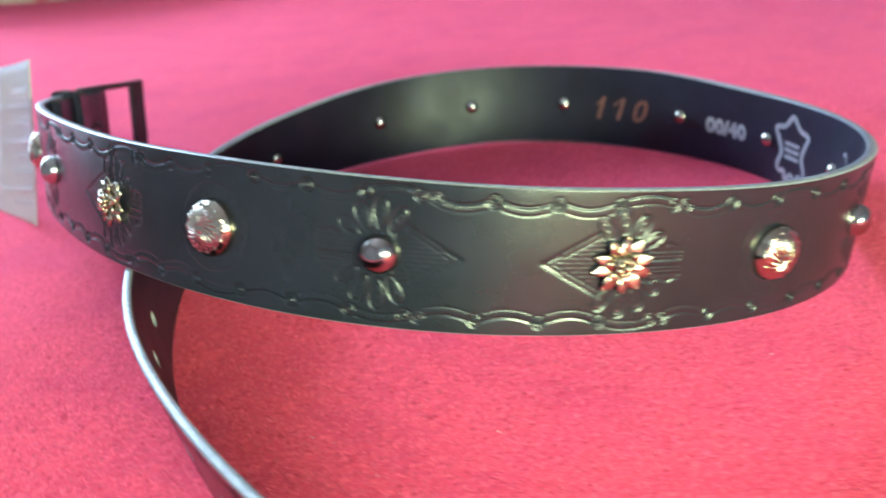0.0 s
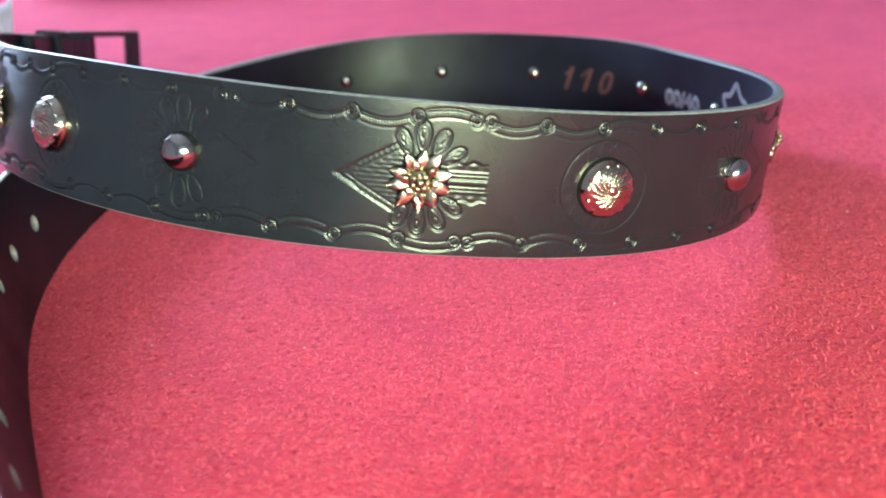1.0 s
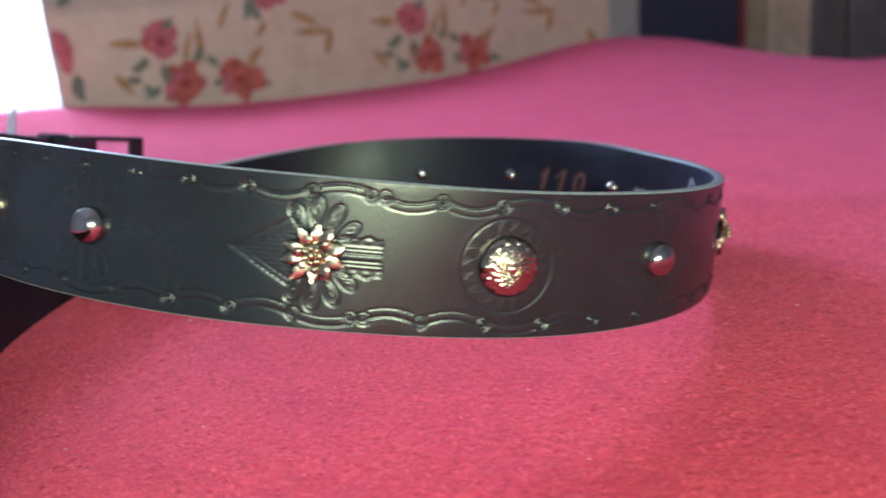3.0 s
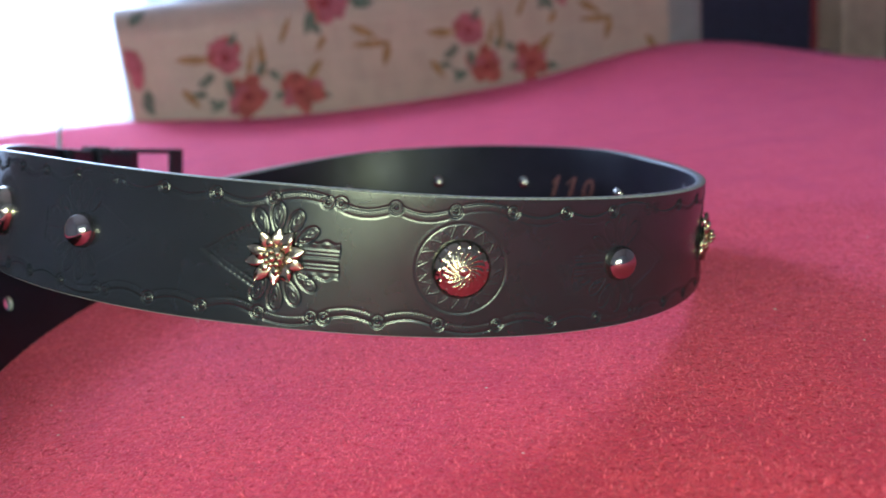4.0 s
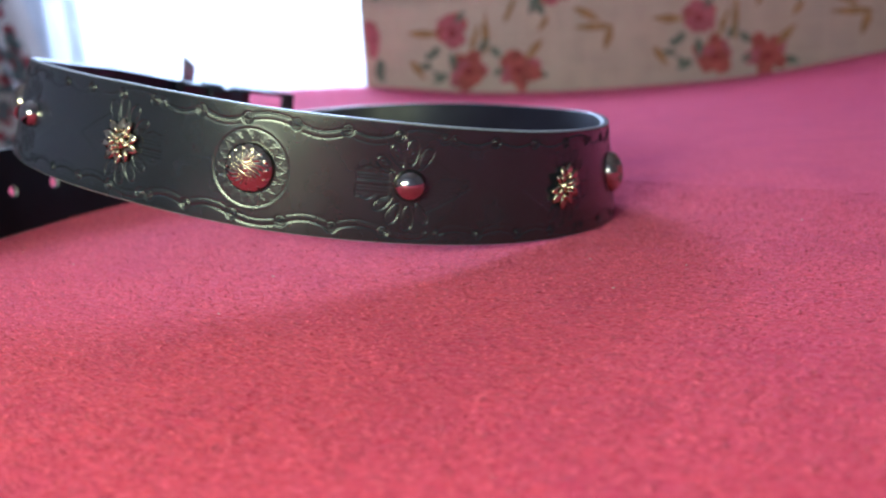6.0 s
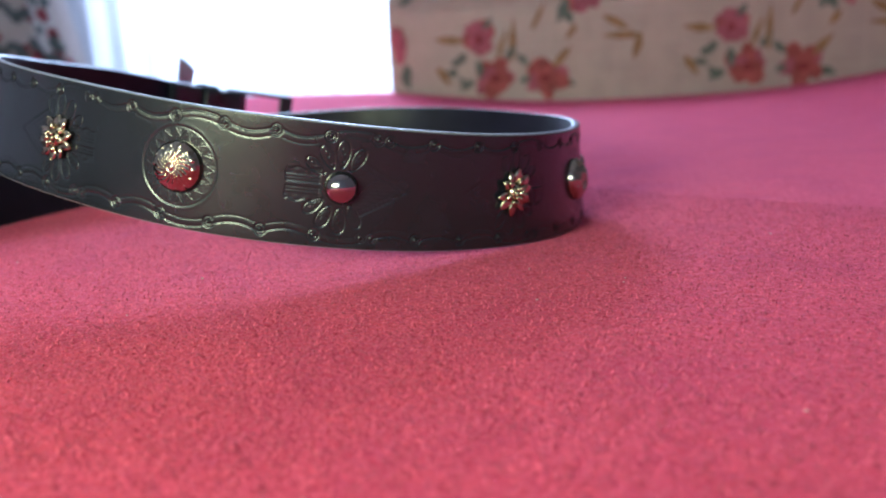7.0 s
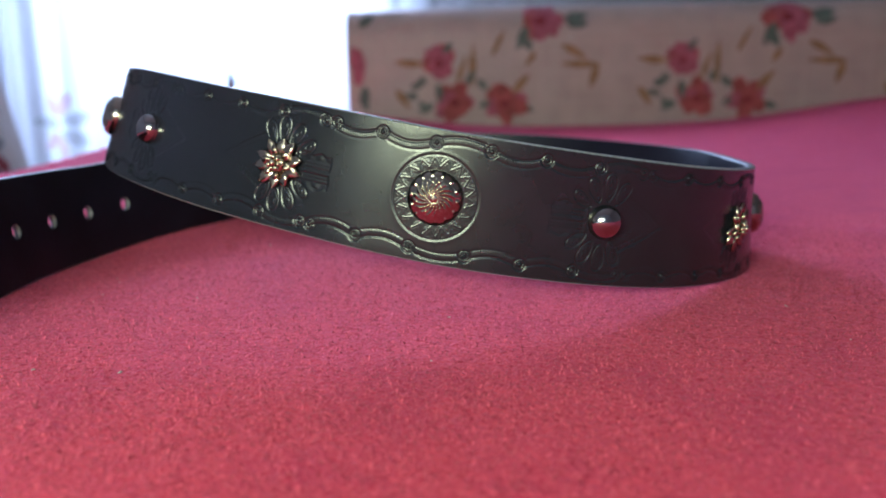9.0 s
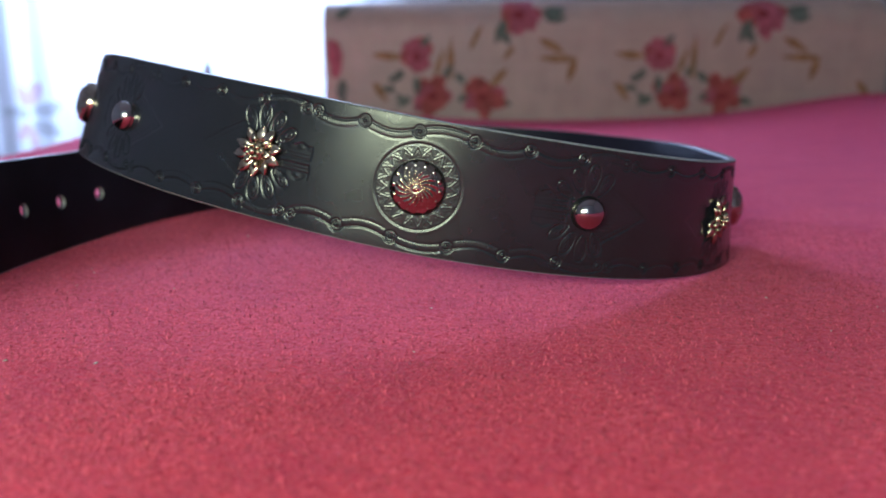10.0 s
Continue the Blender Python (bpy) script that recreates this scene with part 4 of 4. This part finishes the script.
def outline_print(name, pts, s_mid, v_mid, width, mat, label):
    """A printed line of even width through the points, closed."""
    p = np.array(pts)
    smooth = []
    for k in range(len(p)):
        a, b, c, d = p[k - 1], p[k], p[(k + 1) % len(p)], p[(k + 2) % len(p)]
        for t in np.linspace(0, 1, 7)[:-1]:
            smooth.append(0.5 * (2 * b + (c - a) * t + (2 * a - 5 * b + 4 * c - d) * t * t + (3 * b - a - 3 * c + d) * t ** 3))
    q = np.array(smooth)
    tan = np.roll(q, -1, 0) - np.roll(q, 1, 0)
    nor = np.stack([-tan[:, 1], tan[:, 0]], 1) / (np.linalg.norm(tan, axis=1)[:, None] + 1e-9)
    left, right = q + nor * width / 2, q - nor * width / 2
    both = np.concatenate([left, right])
    co = inside(s_mid, v_mid, both[:, 0], both[:, 1], 0.00008)
    n = len(q)
    return belt_part(pydata(name, co, [(k, (k + 1) % n, n + (k + 1) % n, n + k) for k in range(n)], mat, None, label))


HIDE = [(0.0, 0.0150), (0.0035, 0.0115), (0.0055, 0.0100), (0.0105, 0.0085), (0.0085, 0.0035), (0.0070, -0.0015), (0.0095, -0.0075), (0.0085, -0.0105), (0.0050, -0.0100),
        (0.0040, -0.0140), (0.0, -0.0105), (-0.0040, -0.0140), (-0.0050, -0.0100), (-0.0085, -0.0105), (-0.0095, -0.0075), (-0.0070, -0.0015), (-0.0085, 0.0035), (-0.0105, 0.0085),
        (-0.0055, 0.0100), (-0.0035, 0.0115)]
outline_print("hide_symbol", HIDE, 258.0, -0.0015, 0.0023, SILVER_INK, "silver outline of a stretched hide")
for k, y in enumerate((0.0030, 0.0, -0.0030)):
    x = np.array([-0.0048, 0.0048, 0.0048, -0.0048])
    yy = np.array([-0.0009, -0.0009, 0.0009, 0.0009]) + y
    belt_part(pydata("print_bar", inside(258.0, -0.0015, x, yy, 0.0001), [(0, 1, 2, 3)], SILVER_INK, None, "silver printed bar", False))
arc = [(0.0035 * math.cos(t) * r, 0.0055 * math.sin(t) * r) for r, ts in ((1.0, np.linspace(2.2, -0.9, 10)), (0.72, np.linspace(-0.9, 2.2, 10))) for t in ts]
co = inside(216.0, 0.004, np.array([p[0] for p in arc]), np.array([p[1] for p in arc]), 0.0001)
belt_part(pydata("print_mark", co, [(k, k + 1, 18 - k, 19 - k) for k in range(9)], SILVER_INK, None, "pale curved stamp mark", False))

# ---------------------------------------------------------------- buckle end
BUCKLE = belt_frame(-307.0, -0.001, -0.0015)
buckle = placed("buckle", mesh_of("buckle", bmesh.new(), GUNMETAL), BUCKLE, "dark metal rectangular buckle")


def buckle_piece(name, size, place, bevel=0.0008):
    return part(name, box_bm(size, Matrix.Translation(place), bevel, 2), GUNMETAL, buckle)


fb = bmesh.new()
for size, place in (((0.0095, 0.0455, 0.0032), (-0.0205, 0, 0)), ((0.0050, 0.0455, 0.0030), (0.0205, 0, 0)), ((0.0370, 0.0030, 0.0030), (-0.0001, 0.0212, 0)), ((0.0370, 0.0030, 0.0030), (-0.0001, -0.0212, 0))):
    box_bm(size, Matrix.Translation(place), 0.0008, 2, fb)
bmesh.ops.recalc_face_normals(fb, faces=fb.faces)
fb.to_mesh(buckle.data)
fb.free()
prong = lathe([(0.0, 0.0), (0.0016, 0.0), (0.0016, 0.020), (0.0008, 0.026), (0.0, 0.0265)], 14)
bmesh.ops.transform(prong, matrix=Matrix.Translation((0.0205, 0.004, -0.0085)) @ Matrix.Rotation(radians(92), 4, "Y"), verts=prong.verts)
part("prong", prong, GUNMETAL, buckle, smooth=True)


def band_round(name, s0, s1, out0, out1, v, thick, mat, label, bulge=0.0):
    """A flat leather band wrapped round the strap between s0 and s1."""
    s = np.linspace(s0, s1, 10)
    loop = [(-v, out1), (0, out1 + bulge), (v, out1), (v + thick, (out0 + out1) / 2), (v, out0), (0, out0 - bulge), (-v, out0), (-v - thick, (out0 + out1) / 2)]
    fine = []
    p = np.array(loop)
    for k in range(len(p)):
        a, b, c, d = p[k - 1], p[k], p[(k + 1) % len(p)], p[(k + 2) % len(p)]
        for t in np.linspace(0, 1, 6)[:-1]:
            fine.append(0.5 * (2 * b + (c - a) * t + (2 * a - 5 * b + 4 * c - d) * t * t + (3 * b - a - 3 * c + d) * t ** 3))
    q = np.array(fine)
    n = len(q)
    rows = [on_belt(np.full(n, x), q[:, 0], q[:, 1]) for x in s]
    verts = np.concatenate(rows)
    faces = [(i * n + k, i * n + (k + 1) % n, (i + 1) * n + (k + 1) % n, (i + 1) * n + k) for i in range(len(s) - 1) for k in range(n)]
    faces += [tuple(range(n))[::-1], tuple((len(s) - 1) * n + k for k in range(n))]
    return belt_part(pydata(name, verts, faces, mat, None, label))


band_round("strap_fold", -296.0, -232.0, -0.0062, -0.0020, 0.0178, 0.0008, LEATHER, "folded strap end behind the buckle", 0.0002)
band_round("strap_fold", -297.0, -276.0, -0.0022, 0.0018, 0.0178, 0.0008, LEATHER, "folded strap end behind the buckle", 0.0002)
band_round("keeper_loop", -272.0, -261.0, -0.0085, 0.0042, 0.0196, 0.0016, LEATHER, "black leather keeper loop", 0.0008)

# ---------------------------------------------------------------- price tag
tag_rng = random.Random(8)
TAG_TOP = Vector((-0.1929, 0.3604, 0.0772))
tag = empty("price_tag", TAG_TOP, label="white card price tag leaning beside the belt buckle", category="price tag")
TAG_DOWN, TAG_WIDE = Vector((-0.019, -0.0100, -0.0765)), Vector((-0.0335, 0.0286, -0.0080))
TAG_FACE = TAG_DOWN.cross(TAG_WIDE).normalized()


def card(x, z, out=0.0):
    """A place on the card: x across, z down, each from 0 to 1."""
    return TAG_WIDE * x + TAG_DOWN * z + TAG_FACE * (0.002 * math.sin(2.2 * x + 1.5 * z) + out)


nx, nz = 12, 18
front = [card(i / nx, j / nz) for j in range(nz + 1) for i in range(nx + 1)]
quad = [(j * (nx + 1) + i, j * (nx + 1) + i + 1, (j + 1) * (nx + 1) + i + 1, (j + 1) * (nx + 1) + i) for j in range(nz) for i in range(nx)]
sheet = pydata("card", front, quad, PAPER, tag)
thicken = sheet.modifiers.new("thickness", "SOLIDIFY")
thicken.thickness = 0.0004
thicken.offset = 0
for k in range(8):
    z0, x0, x1 = 0.14 + 0.1 * k, 0.08, 0.08 + tag_rng.uniform(0.4, 0.8)
    h = 0.022 if k % 3 else 0.04
    for side in (0.0005, -0.0005):
        steps = [x0 + (x1 - x0) * q / 5 for q in range(6)]
        v = [card(x, z0, side) for x in steps] + [card(x, z0 + h, side) for x in steps]
        pydata("print_bar", v, [(q, q + 1, q + 7, q + 6) for q in range(5)], GREY_INK, tag, "", False)
